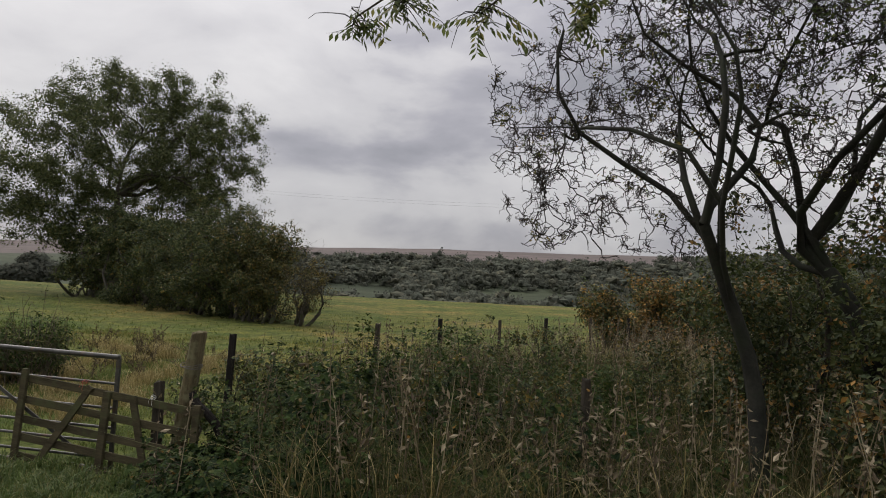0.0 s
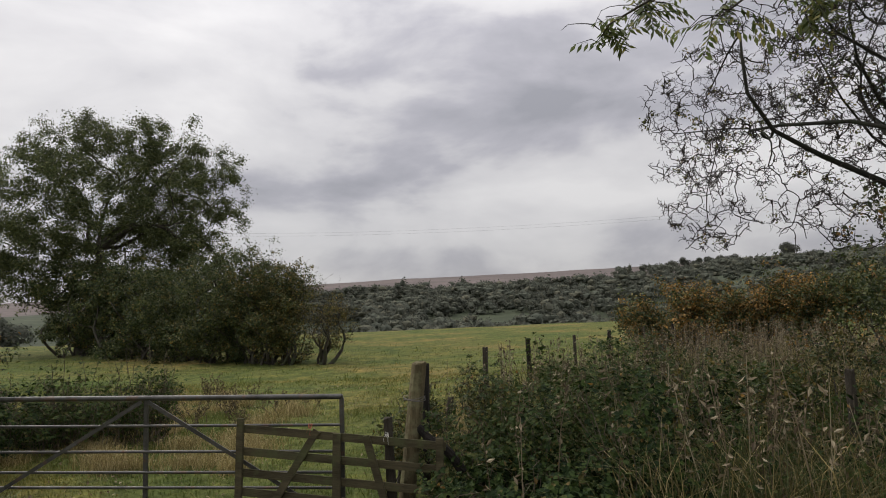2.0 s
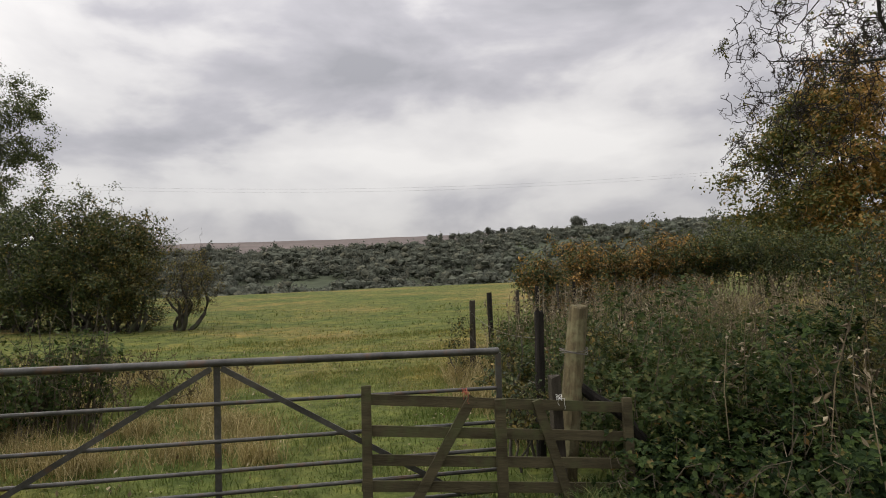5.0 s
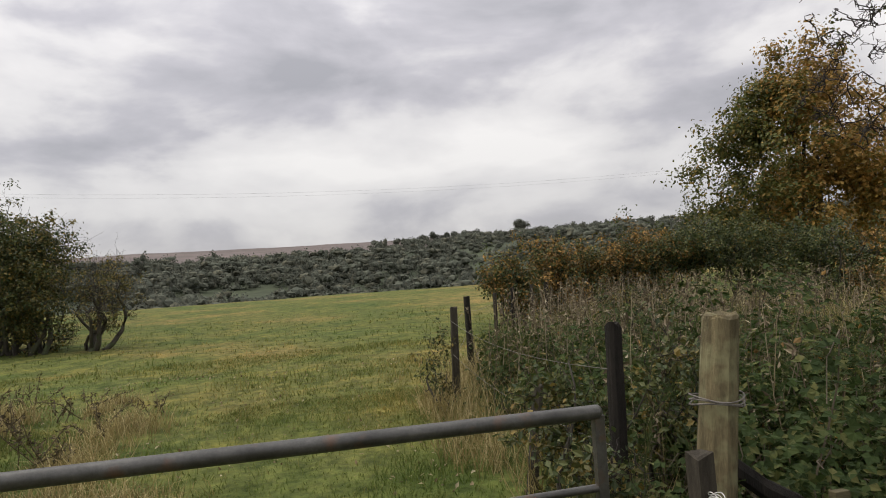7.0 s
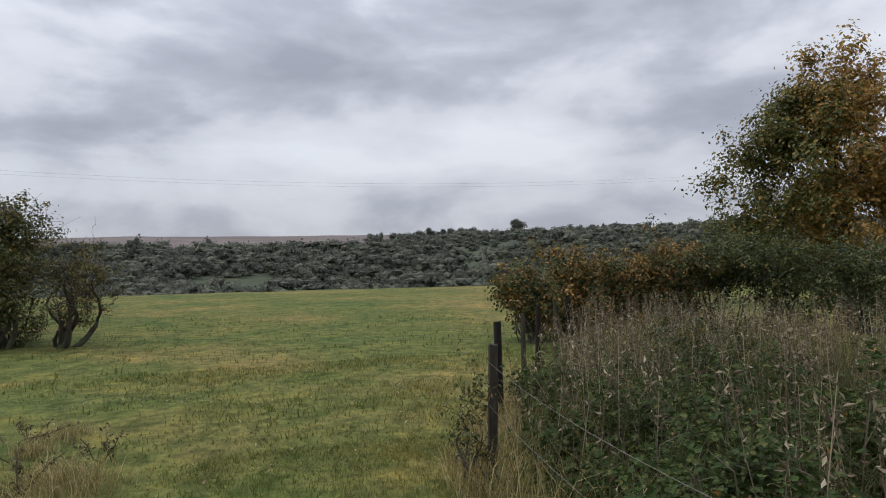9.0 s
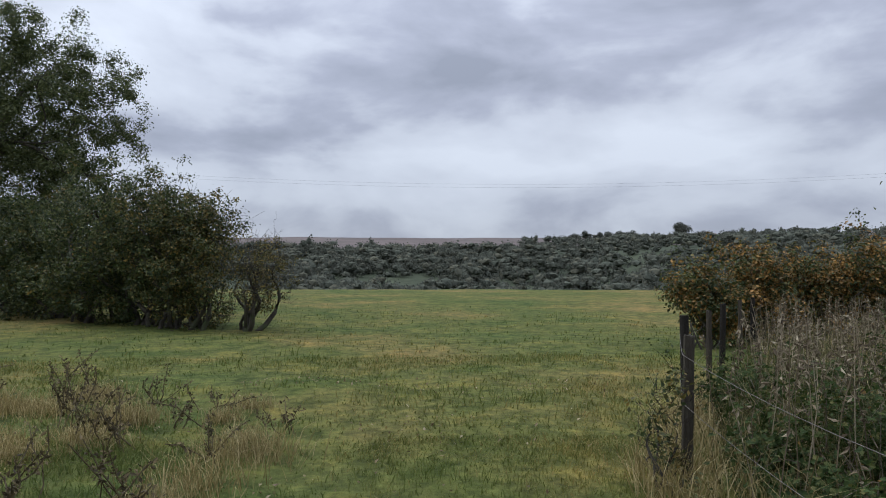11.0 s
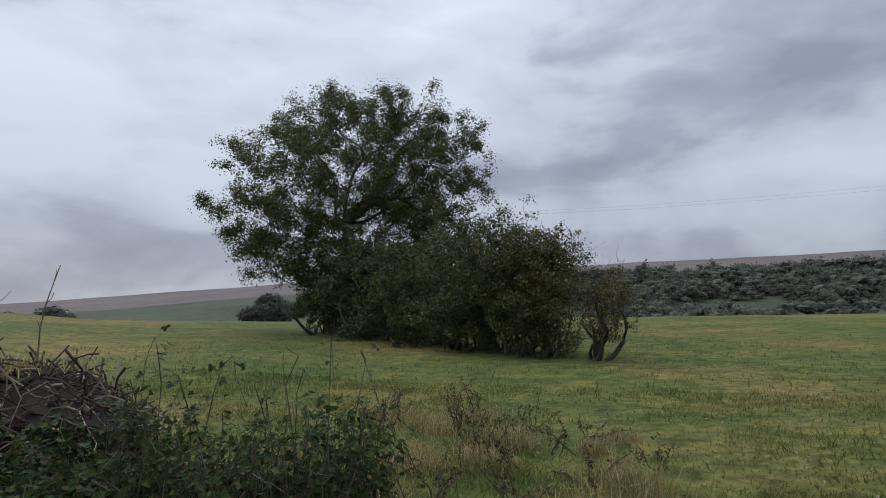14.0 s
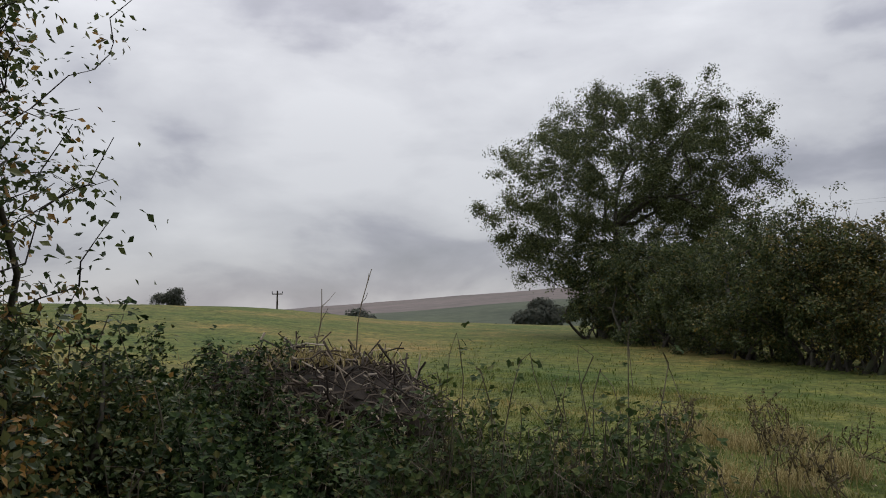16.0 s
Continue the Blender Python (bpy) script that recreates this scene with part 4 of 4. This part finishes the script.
    shrub("hedge_hawthorn", on_land(x, y), rad, h, "dark leafy hawthorn in the roadside hedge with reddish leaves", 59 + k, [15000, 24000, 22000, 14000, 8000, 5000][k], (0.045, 0.041, 0.047, 0.055, 0.07, 0.085)[k], M_SHRUB, stems=9, twigs=260, group="roadside hedge", low=0.3 if k == 1 else 0.05, girth=1.2 if k == 1 else 1.0, fine=280, spread=0.10, mats=[(0.85, M_SHRUB), (0.15, M_HEDGE_R)])

for k, (x, y, rad, h) in enumerate(((8.9, -0.8, 0.9, 2.3), (9.7, 0.7, 1.4, 3.3), (10.6, -0.9, 1.3, 3.5), (8.3, 1.1, 1.0, 2.5), (9.0, 2.4, 1.4, 3.0))):
    shrub("blackthorn_shrub", on_land(x, y), rad, h, "dense dark blackthorn under the leaning hawthorns", 70 + k, 9000, 0.06, M_SHRUB, stems=9, twigs=200, group="undergrowth", low=0.02, fine=180, spread=0.09, mats=[(0.9, M_SHRUB), (0.1, M_HEDGE_R)])

for k, (az, r, rad, h, mt) in enumerate(((27.5, 17.5, 1.0, 2.2, 0), (30.5, 19, 1.3, 2.75, 1), (33.5, 20, 1.4, 2.5, 0), (36.5, 20.5, 1.5, 3.05, 1), (40, 21.5, 1.7, 2.75, 0), (43, 22.5, 1.8, 3.1, 2), (47.5, 22, 2.0, 2.9, 2), (53, 22, 2.1, 2.8, 2), (59, 22, 2.2, 2.6, 1))):
    q = polar(az, 0, r)
    shrub("hedge_shrub", on_land(q[0], q[1]), rad, h, ("mixed green hedge shrub", "rust and orange hedge shrub in autumn leaf", "dense green hedge shrub")[mt] + " along the field edge", 80 + k, 10000, 0.095, M_SHRUB, stems=12, twigs=200, group="field hedge", low=0.0, fine=420, spread=0.13,
          mats=[[(0.45, M_SHRUB), (0.3, M_HEDGE_R), (0.25, M_SHRUB_Y)], [(0.35, M_SHRUB), (0.5, M_HEDGE_R), (0.15, M_SHRUB_Y)], [(0.85, M_SHRUB), (0.15, M_SHRUB_Y)]][mt])

RIGHT = [(3.05, -0.5, 0.45, 0.4, 0.4), (3.9, -1.3, 0.7, 0.5, 0.5), (3.5, -0.55, 0.65, 0.6, 0.62), (5.0, -1.4, 0.8, 0.5, 0.5), (4.4, -0.6, 1.0, 0.9, 0.85), (5.6, -0.7, 1.1, 0.9, 0.8), (6.9, -0.8, 1.0, 0.8, 0.7), (3.4, 0.7, 0.7, 0.8, 0.75), (4.5, 1.0, 1.0, 1.0, 0.95), (3.6, 2.4, 0.6, 1.0, 0.75),
         (4.7, 2.9, 1.0, 1.2, 0.85), (4.1, 4.5, 0.7, 1.0, 0.75), (6.3, 1.4, 1.1, 1.2, 0.85), (5.7, 5.2, 1.1, 1.2, 0.75), (7.2, 3.6, 1.2, 1.3, 0.7), (4.9, 6.8, 0.7, 0.9, 0.7), (8.8, 1.2, 1.4, 1.4, 0.75), (7.0, 7.2, 1.2, 1.2, 0.7)]
for k, (x, y, rx, ry, h) in enumerate(RIGHT):
    sparse = 0.45 if x > 5.2 and y < 0 else 1.0
    bramble(on_land(x, y), rx, ry, h, 100 + k, int((4600 * rx * ry + 1800) * sparse * 0.95), dry=0.015, size=0.047 if y < 0 else 0.044, mat=M_BRAMBLE_L if y > 0.5 else None, fine=k < 5)
LEFT = [(-4.3, 0.9, 0.8, 0.5, 1.5), (-2.75, 3.4, 0.65, 0.6, 1.15), (-3.4, 3.1, 0.7, 0.6, 0.9), (-2.05, 3.75, 0.5, 0.45, 1.0), (-4.3, 3.5, 0.9, 0.7, 0.48), (-5.9, 2.3, 1.2, 0.9, 1.1), (-4.6, 1.5, 0.9, 0.6, 1.1), (-3.2, 4.5, 0.8, 0.7, 0.5), (-7.2, 2.9, 1.2, 1.0, 1.1), (-5.4, 3.7, 0.8, 0.6, 0.5), (-3.6, 2.2, 0.8, 0.6, 0.85), (-3.5, 1.35, 0.7, 0.45, 0.95)]
for k, (x, y, rx, ry, h) in enumerate(LEFT):
    young = y > 3 and x > -3.6
    bramble(on_land(x, y), rx * (1.15 if young else 1), ry, h, 130 + k, int((5000 * rx * ry + 1900) * (0.38 if young else 0.9)), canes=95 if young else 60, size=0.046, loose=0.06 if young else 0.085, mat=M_BRAMBLE_L if young else None, fine=x > -2.5,
            label="loose green bramble with bare arching canes" if young else "dense dark green bramble thicket with arching canes")


for k, (x, y, rad, h, n) in enumerate(((2.55, 1.55, 0.42, 1.3, 1500), (2.35, 0.75, 0.3, 1.05, 800), (2.95, 5.2, 0.28, 1.05, 500), (3.3, 1.3, 0.5, 1.35, 1600), (4.9, -0.2, 0.5, 1.4, 1500), (5.9, 0.4, 0.6, 1.5, 1800), (7.4, 2.2, 0.6, 1.6, 1500), (6.4, 6.3, 0.6, 1.7, 1500))):
    shrub("hawthorn_seedling", on_land(x, y), rad, h, "thin young hawthorn growing up through the fence line", 160 + k, n, 0.045, M_SHRUB_Y, stems=5, twigs=70, group="seedlings", low=0.1, fine=120, spread=0.05, mats=[(0.6, M_SHRUB), (0.4, M_SHRUB_Y)])


# ---- heap of cut stalks ----
def heap():
    q = polar(-60.8, 0, 8.6)
    at = np.array(on_land(q[0], q[1]))
    rng = spin(71)
    ob = thing("stalk_heap", at, "heap of dead brown stalks and manure in the field", "heap")
    n, m = 40, 14
    v = []
    for i in range(m):
        f = i / (m - 1)
        for j in range(n):
            a = j * 2 * math.pi / n
            rr = max(0.0, 1 - f ** 3.2) ** 0.5
            b = 1 + 0.12 * math.sin(3 * a + 1) + 0.06 * math.sin(7 * a + i) + rng.normal() * 0.02
            v.append((math.cos(a) * 1.7 * rr * b, math.sin(a) * 1.45 * rr * b, (1.08 + 0.05 * math.sin(2 * a)) * f - 0.1 + rng.normal() * 0.02))
    g = Geo()
    i = np.arange(m - 1)[:, None] * n + np.arange(n); j = np.arange(m - 1)[:, None] * n + (np.arange(n) + 1) % n
    g.add(v, np.stack([i, j, j + n, i + n], -1).reshape(-1, 4))
    part("mound", g, M_MUCK, ob)
    s = Geo()
    for k in range(1350):
        a, f = rng.uniform(0, 2 * math.pi), rng.uniform(0.02, 1)
        rr = max(0.0, 1 - f ** 3.2) ** 0.5
        c = np.array([math.cos(a) * 1.76 * rr, math.sin(a) * 1.51 * rr, 1.12 * f - 0.08])
        d = np.array([rng.normal() * 0.6, rng.normal() * 0.6, rng.normal() * 0.35 - 0.1]) + np.array([math.cos(a), math.sin(a), -0.5]) * 0.4
        d /= np.linalg.norm(d); L = rng.uniform(0.25, 0.95)
        s.tube(bent(c - d * L / 2, c + d * L / 2, rng, 5, 0.08, 0.07), np.linspace(0.013, 0.006, 5) * rng.uniform(0.5, 1.3), 4)
    part("stalk_tangle", s, M_DEADSTALK, ob, kind="stuff")
    t = Geo()
    t.blades(np.stack([rng.normal(size=900) * 0.5, rng.normal(size=900) * 0.4, np.full(900, 1.04)], 1), 0.16, rng, 0.005, 0.8)
    part("dry_grass", t, M_STRAW, ob)
    # two dead stems stand up out of the heap
    for a0, a1, top in ((-61.5, -59.8, 1.95), (-57.0, -55.6, 2.2)):
        foot, tip = polar(a0, 0, 8.4), polar(a1, 0, 8.4)
        foot[2], tip[2] = at[2] + 0.75, top
        path = bent(foot - at, tip - at, rng, 7, 0.02, 0.015)
        u = Geo(); u.tube(path, np.linspace(0.011, 0.005, 7), 5)
        for q in path[3:6]:
            u.tube(bent(q, q + np.array([rng.normal() * 0.08, rng.normal() * 0.08, rng.uniform(0.1, 0.2)]), rng, 3, 0, 0.03), np.linspace(0.005, 0.003, 3), 4)
        part("dead_stem", u, M_DRY, ob)


heap()


# ---- far trees, woods, pole, cables ----
def far_tree_meshes(seed, h=9.0, w=7.0, leaves=1500):
    rng = spin(seed)
    wood, lf = Geo(), Geo()
    wood.tube(bent((0, 0, -1), (0, 0, h * 0.6), rng, 5, 0, 0.02), np.linspace(0.35, 0.15, 5), 6)
    blobs = [((rng.normal() * w * 0.16, rng.normal() * w * 0.16, h * rng.uniform(0.45, 0.8)), (w * rng.uniform(0.25, 0.36), w * rng.uniform(0.25, 0.36), h * rng.uniform(0.14, 0.24))) for _ in range(6)]
    pts, fc = in_blobs(blobs, leaves, rng, 0.6, True)
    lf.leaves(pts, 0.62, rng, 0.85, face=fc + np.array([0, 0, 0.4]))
    return wood.mesh("trunk", M_BARK), lf.mesh("crown", M_HAZED_LEAF)


FAR = [far_tree_meshes(200 + k, 9 + k, 8 + 1.6 * (k % 3), 2200) for k in range(4)]


def far_tree(x, y, s, k, label="dark hillside tree far across the valley", sink=0.0):
    ob = thing("distant_tree", on_land(x, y, -sink), label, "tree", "distant trees")
    ob.scale = (s, s, s)
    ob.rotation_euler = (0, 0, k * 1.7)
    part("trunk", FAR[k % 4][0], None, ob)
    part("crown", FAR[k % 4][1], None, ob)


for k, (az, r, s) in enumerate(((14.3, 800, 1.15), (15.3, 800, 0.95), (16.6, 790, 1.2), (17.6, 800, 1.35), (18.6, 790, 1.4), (19.6, 800, 1.4), (20.6, 800, 1.35), (21.5, 790, 1.3), (22.5, 800, 1.1), (25.5, 780, 2.1), (27.4, 820, 1.1), (29.3, 830, 1.0), (30.6, 830, 1.1), (32, 830, 1.2), (34, 830, 1.2), (36.5, 830, 1.2), (-56.8, 130, 0.85), (-55.4, 130, 0.95), (-58.2, 130, 0.75), (-60.2, 125, 0.6), (-40.6, 120, 0.95), (-39.3, 122, 0.95), (-49.0, 140, 0.7), (-51, 140, 0.65), (-44, 140, 0.7))):
    q = polar(az, 0, r)
    far_tree(q[0], q[1], s * (1.15 if r > 700 else 1.0), k, sink=(1.6 * s if r > 700 and s < 2 else 0.0))


def ball():
    bm = bmesh.new()
    bmesh.ops.create_icosphere(bm, subdivisions=1, radius=1.0)
    v = np.array([x.co[:] for x in bm.verts])
    f = np.array([[x.index for x in fc.verts] + [fc.verts[2].index] for fc in bm.faces])
    bm.free()
    return v, f


def woods():
    """Far woodland: each tree a few billows of leaves round a small dense core."""
    rng = spin(301)
    g, edge = Geo(), Geo()
    bv, bf = ball()
    done = 0
    while done < 1750:
        az = rng.uniform(-33, 62)
        r = 270 + (260 if az < 12 else 480) * rng.uniform(0, 1) ** 0.8
        q = polar(az, 0, r)
        k = float(fbm(q[0], q[1], 70, 21))
        if (335 < r < 400 and -5 < az < 6 and k > 0.0) or (az < -10 and k < 0.15) or (az > 13 and r > 520 and k > 0.3) or k > 0.75:
            continue
        done += 1
        s = rng.uniform(0.6, 1.25)
        h, wd = 10.5 * s, 6.0 * s * rng.uniform(0.8, 1.4)
        if rng.uniform() < 0.08:
            h, wd = h * 1.2, wd * 0.55
        z = float(land(q[0], q[1]))
        b = [((q[0] + rng.normal() * wd * 0.45, q[1] + rng.normal() * wd * 0.45, z + h * u), (wd * rng.uniform(0.5, 0.85), wd * rng.uniform(0.5, 0.85), h * rng.uniform(0.2, 0.32))) for u in (0.15, 0.42, 0.62, rng.uniform(0.55, 0.78))]
        for c, rad in b:
            w = bv * (0.6 + 0.1 * rng.normal(size=(len(bv), 1))) * np.array(rad)
            g.add(w + np.array(c), bf)
        edge.leaves(in_blobs(b, 90, rng, 0.6), rng.uniform(1.1, 1.6), rng, 0.9)
    ob = thing("woodland", (0, 0, 0), "dark mixed woodland covering the far valley side", "woodland", kind="stuff")
    part("canopy", g, M_HAZED_CANOPY, ob, kind="stuff")
    part("leaf_spray", edge, M_HAZED_LEAF, ob, kind="stuff")


woods()


def pole(az, r, h, name="telegraph_pole"):
    q = polar(az, 0, r)
    at = on_land(q[0], q[1])
    ob = thing(name, at, "wooden power pole with a crossarm", "pole", "power poles")
    g = Geo(); g.tube([(0, 0, -0.5), (0, 0, h * 0.5), (0, 0, h)], [0.16, 0.14, 0.11], 8)
    part("mast", g, M_GREYPOST, ob, smooth=True)
    g = Geo(); g.box((0, 0, h - 0.5), (0.85, 0.08, 0.08), Matrix.Rotation(radians(30), 4, "Z"))
    part("crossarm", g, M_GREYPOST, ob)
    for k in (-1, 0, 1):
        g = Geo(); g.tube([(k * 0.9 * 0.87, k * 0.9 * 0.5, h - 0.42), (k * 0.78, k * 0.45, h - 0.2), (k * 0.78, k * 0.45, h - 0.05)], [0.05, 0.07, 0.03], 6)
        part("insulator", g, M_CABLE, ob)
    return np.array(at)


q = polar(-71.6, 0, 62)
shrub("field_bush", on_land(q[0], q[1]), 1.5, 1.9, "round dark bush on the field's skyline", 95, 5000, 0.16, M_HAZED_LEAF, stems=6, twigs=120, low=0.0, fine=40, spread=0.15)
pole(-62.9, 100, 6.1)
pole(-30.5, 110, 17.5)
pole(50.5, 120, 19.0)


def cables():
    a, b = polar(-30.5, 8.0, 110), polar(50.5, 8.0, 120)
    for k in (0, 1):
        t = np.linspace(0, 1, 40)[:, None]
        p = a + (b - a) * t
        p[:, 2] -= (4 * t * (1 - t))[:, 0] * 3.4 + 0.45 * k
        g = Geo(); g.tube(p, np.full(40, 0.007), 4)
        tagged(new("power_cable", g.mesh("power_cable", M_CABLE)), "thin overhead power cable strung across the field", "cable", "power cables")


cables()


# ---- grass, weeds, stalks ----
def scatter(rng, k, x0, x1, y0, y1, keep):
    x, y = rng.uniform(x0, x1, k), rng.uniform(y0, y1, k)
    m = keep(x, y)
    x, y = x[m], y[m]
    return np.stack([x, y, land(x, y) - 0.01], 1)


def fence_x(y):
    return np.interp(y, [-2, 0, 1, 5.45, 12.5, 16], [2.7, 2.6, 2.6, 3.26, 7.77, 10.4])


def grasses():
    rng = spin(400)
    g = Geo()
    for n, y0, y1, half, h, w in ((120000, 0.6, 7, 6, 0.07, 0.0042), (70000, 6, 14, 11, 0.075, 0.0075), (36000, 12, 36, 20, 0.085, 0.013)):
        p = scatter(rng, n, -half * 1.2, half, y0, y1, lambda x, y: (x < fence_x(y) + 0.2) & (fbm(x, y, 1.4, 31) > rng.uniform(-0.9, 0.9, len(x))) & (y < 36 - 24 * rng.uniform(0, 1, len(x)) ** 1.3))
        g.blades(p, h * (1 + 0.8 * np.clip(fbm(p[:, 0], p[:, 1], 0.8, 32), -0.5, 1)), rng, w, 0.7)
    tagged(new("pasture_grass", g.mesh("pasture_grass", M_GRASS)), "short grazed green and yellowish pasture grass", "grass", kind="stuff")
    g = Geo()
    p = scatter(rng, 48000, -3.0, 4.0, -4.6, 0.25, lambda x, y: fbm(x, y, 0.9, 33) + 0.55 * (x > 0.2) - 0.35 * ((x < 0.1) & (y > -2.2)) > rng.uniform(-0.9, 0.7, len(x)))
    g.blades(p, 0.075 + 0.10 * np.clip(fbm(p[:, 0], p[:, 1], 0.6, 34) + 0.35 * (p[:, 0] > 0.4), 0, 1.2), rng, 0.005, 0.6)
    p = scatter(rng, 11000, 0.6, 3.4, -1.2, -0.2, lambda x, y: fbm(x, y, 0.4, 35) > -0.1)
    g.blades(p, 0.17, rng, 0.0045, 0.6)
    p = scatter(rng, 9000, -2.6, -1.5, -0.9, 0.3, lambda x, y: fbm(x, y, 0.4, 36) > -0.3)
    g.blades(p, 0.2, rng, 0.0045, 0.7)
    tagged(new("verge_grass", g.mesh("verge_grass", M_LUSH)), "long lush green grass on the verge before the gate", "grass", kind="stuff")
    g = Geo()
    p = scatter(rng, 80000, 3, 15, -1.9, 18, lambda x, y: (x > fence_x(y) + 0.25) & (y > np.where(x < 5, 0.6, -1.7)) & (fbm(x, y, 1.6, 37) + 0.3 * (x > 6) > rng.uniform(-0.6, 1.0, len(x))))
    g.blades(p, 0.62 * (1 + 0.5 * fbm(p[:, 0], p[:, 1], 1.1, 38)), rng, 0.004, 0.5)
    p = scatter(rng, 16000, 4.2, 11, -2.1, 0.4, lambda x, y: fbm(x, y, 0.8, 51) + 0.25 > rng.uniform(-0.6, 0.9, len(x)))
    g.blades(p, 0.72 * (1 + 0.4 * fbm(p[:, 0], p[:, 1], 0.7, 52)), rng, 0.0042, 0.5)
    p = scatter(rng, 9000, 2.7, 9, 0.6, 9, lambda x, y: (x > fence_x(y) + 0.1) & (fbm(x, y, 0.9, 53) + 0.1 > rng.uniform(-0.6, 0.9, len(x))))
    g.blades(p, 0.75 * (1 + 0.35 * fbm(p[:, 0], p[:, 1], 0.7, 54)), rng, 0.0038, 0.45)
    tagged(new("rank_grass", g.mesh("rank_grass", M_OLIVE)), "rank olive and brown grass in the thicket", "grass", kind="stuff")
    g = Geo()
    p = scatter(rng, 16000, 4, 15, -1.9, 18, lambda x, y: (x > fence_x(y) + 0.3) & (y > np.where(x < 6.2, 3.0, -1.9)) & (fbm(x, y, 1.0, 39) > rng.uniform(-0.2, 1.0, len(x))))
    g.blades(p, 0.85 * (1 + 0.4 * fbm(p[:, 0], p[:, 1], 1.1, 38)), rng, 0.004, 0.4)
    p = scatter(rng, 12000, 2.2, 5.4, 2.8, 9.5, lambda x, y: np.abs(x - fence_x(y) + 0.25) < 0.4 * (0.6 + 0.8 * fbm(x, y, 0.7, 40)))
    g.blades(p, 0.34, rng, 0.004, 0.6)
    p = scatter(rng, 4500, 2.3, 5.4, 1.0, 9.5, lambda x, y: np.abs(x - fence_x(y) - 0.15) < 0.4)
    g.blades(p, 0.5, rng, 0.0035, 0.6)
    p = scatter(rng, 2600, 4.2, 11, -2.2, 0.2, lambda x, y: fbm(x, y, 0.7, 55) > rng.uniform(-0.4, 0.9, len(x)))
    g.blades(p, 0.85, rng, 0.004, 0.45)
    for k in range(52):
        cx, cy = (rng.uniform(-4.8, -0.3), rng.uniform(3.9, 9.5)) if k < 34 else (rng.uniform(-3.0, 0.3), rng.uniform(1.6, 4.6))
        q = rng.normal(size=(300, 2)) * rng.uniform(0.1, 0.24) + [cx, cy]
        g.blades(np.column_stack([q, land(q[:, 0], q[:, 1])]), rng.uniform(0.14, 0.30), rng, 0.0035, 0.6)
    tagged(new("dry_grass", g.mesh("dry_grass", M_STRAW)), "tall straw-coloured dead grass", "grass", kind="stuff")
    s = Geo()
    p = scatter(rng, 2200, 3, 14, -2.0, 17, lambda x, y: (x > fence_x(y) + 0.3) & ((y > 5.5) | (rng.uniform(0, 1, len(x)) < 0.22)))
    p = np.concatenate([p, scatter(rng, 110, 2.75, 6.0, 0.9, 7.5, lambda x, y: x > fence_x(y) + 0.12), scatter(rng, 160, 4.4, 10, -2.0, -0.2, lambda x, y: x > 0)])
    for q in p:
        h = rng.uniform(0.7, 1.45)
        e = q + np.array([rng.normal() * 0.14, rng.normal() * 0.14, h])
        path = bent(q, e, rng, 4, 0, 0.02)
        s.tube(path, np.linspace(0.006, 0.0025, 4), 3)
        s.leaves(path[-1] - (path[-1] - path[-2]) * rng.uniform(0, 1.3, (12, 1)) + rng.normal(size=(12, 3)) * 0.014, 0.06, rng, 0.35)
    tagged(new("dead_stalks", s.mesh("dead_stalks", M_DRY)), "dead brown willowherb stalks with seed heads", "stalks", kind="stuff")
    f = Geo()
    p = scatter(rng, 7000, -5, 5, -4, 11, lambda x, y: (x < fence_x(y)) & (fbm(x, y, 1.1, 41) > rng.uniform(-0.2, 1.0, len(x))))
    p = np.concatenate([p, scatter(rng, 5000, -2.2, 2.6, -3.5, 0.2, lambda x, y: fbm(x, y, 0.8, 43) - 0.35 * (x > 0.6) > rng.uniform(-0.3, 1.0, len(x)))])
    p[:, 2] += 0.035
    f.leaves(p, 0.05, rng, 0.55, flat=2.0)
    tagged(new("fallen_leaves", f.mesh("fallen_leaves", M_LITTER)), "scattered pale fallen leaves lying in the grass", "leaves", kind="stuff")


grasses()


def dock(x, y, h, seed):
    rng = spin(seed)
    ob = thing("dock_weed", on_land(x, y), "dead brown dock weed with seed stalks", "weed", "dock weeds")
    for k in range(5):
        s, l = Geo(), Geo()
        e = np.array([rng.normal() * 0.22, rng.normal() * 0.22, h * rng.uniform(0.6, 1.1)])
        path = bent((rng.normal() * 0.08, rng.normal() * 0.08, 0), e, rng, 5, 0, 0.04)
        s.tube(path, np.linspace(0.007, 0.004, 5), 4)
        l.leaves(along([path], 26, rng, 0.016, 0.35), 0.045, rng, 0.45)
        st = part("stalk", s, M_DOCK, ob)
        part("seed_head", l, M_DOCK, st, kind="stuff")


for k, (x, y, h) in enumerate(((-1.62, 4.6, 0.5), (-1.75, 6.7, 0.55), (-2.1, 6.9, 0.6), (-2.6, 7.6, 0.6), (-1.3, 5.4, 0.5), (-1.0, 5.0, 0.4), (-3.0, 8.2, 0.55), (-2.0, 5.4, 0.55), (-3.6, 7.4, 0.6), (-4.2, 8.6, 0.5), (-1.5, 7.6, 0.4), (-2.4, 4.9, 0.6), (-0.9, 6.4, 0.35), (-3.2, 9.4, 0.5), (-2.2, 9.0, 0.5), (-4.8, 9.6, 0.5), (-1.4, 8.6, 0.35), (-3.9, 10.4, 0.5), (-0.4, 7.4, 0.3))):
    dock(x, y, h, 500 + k)
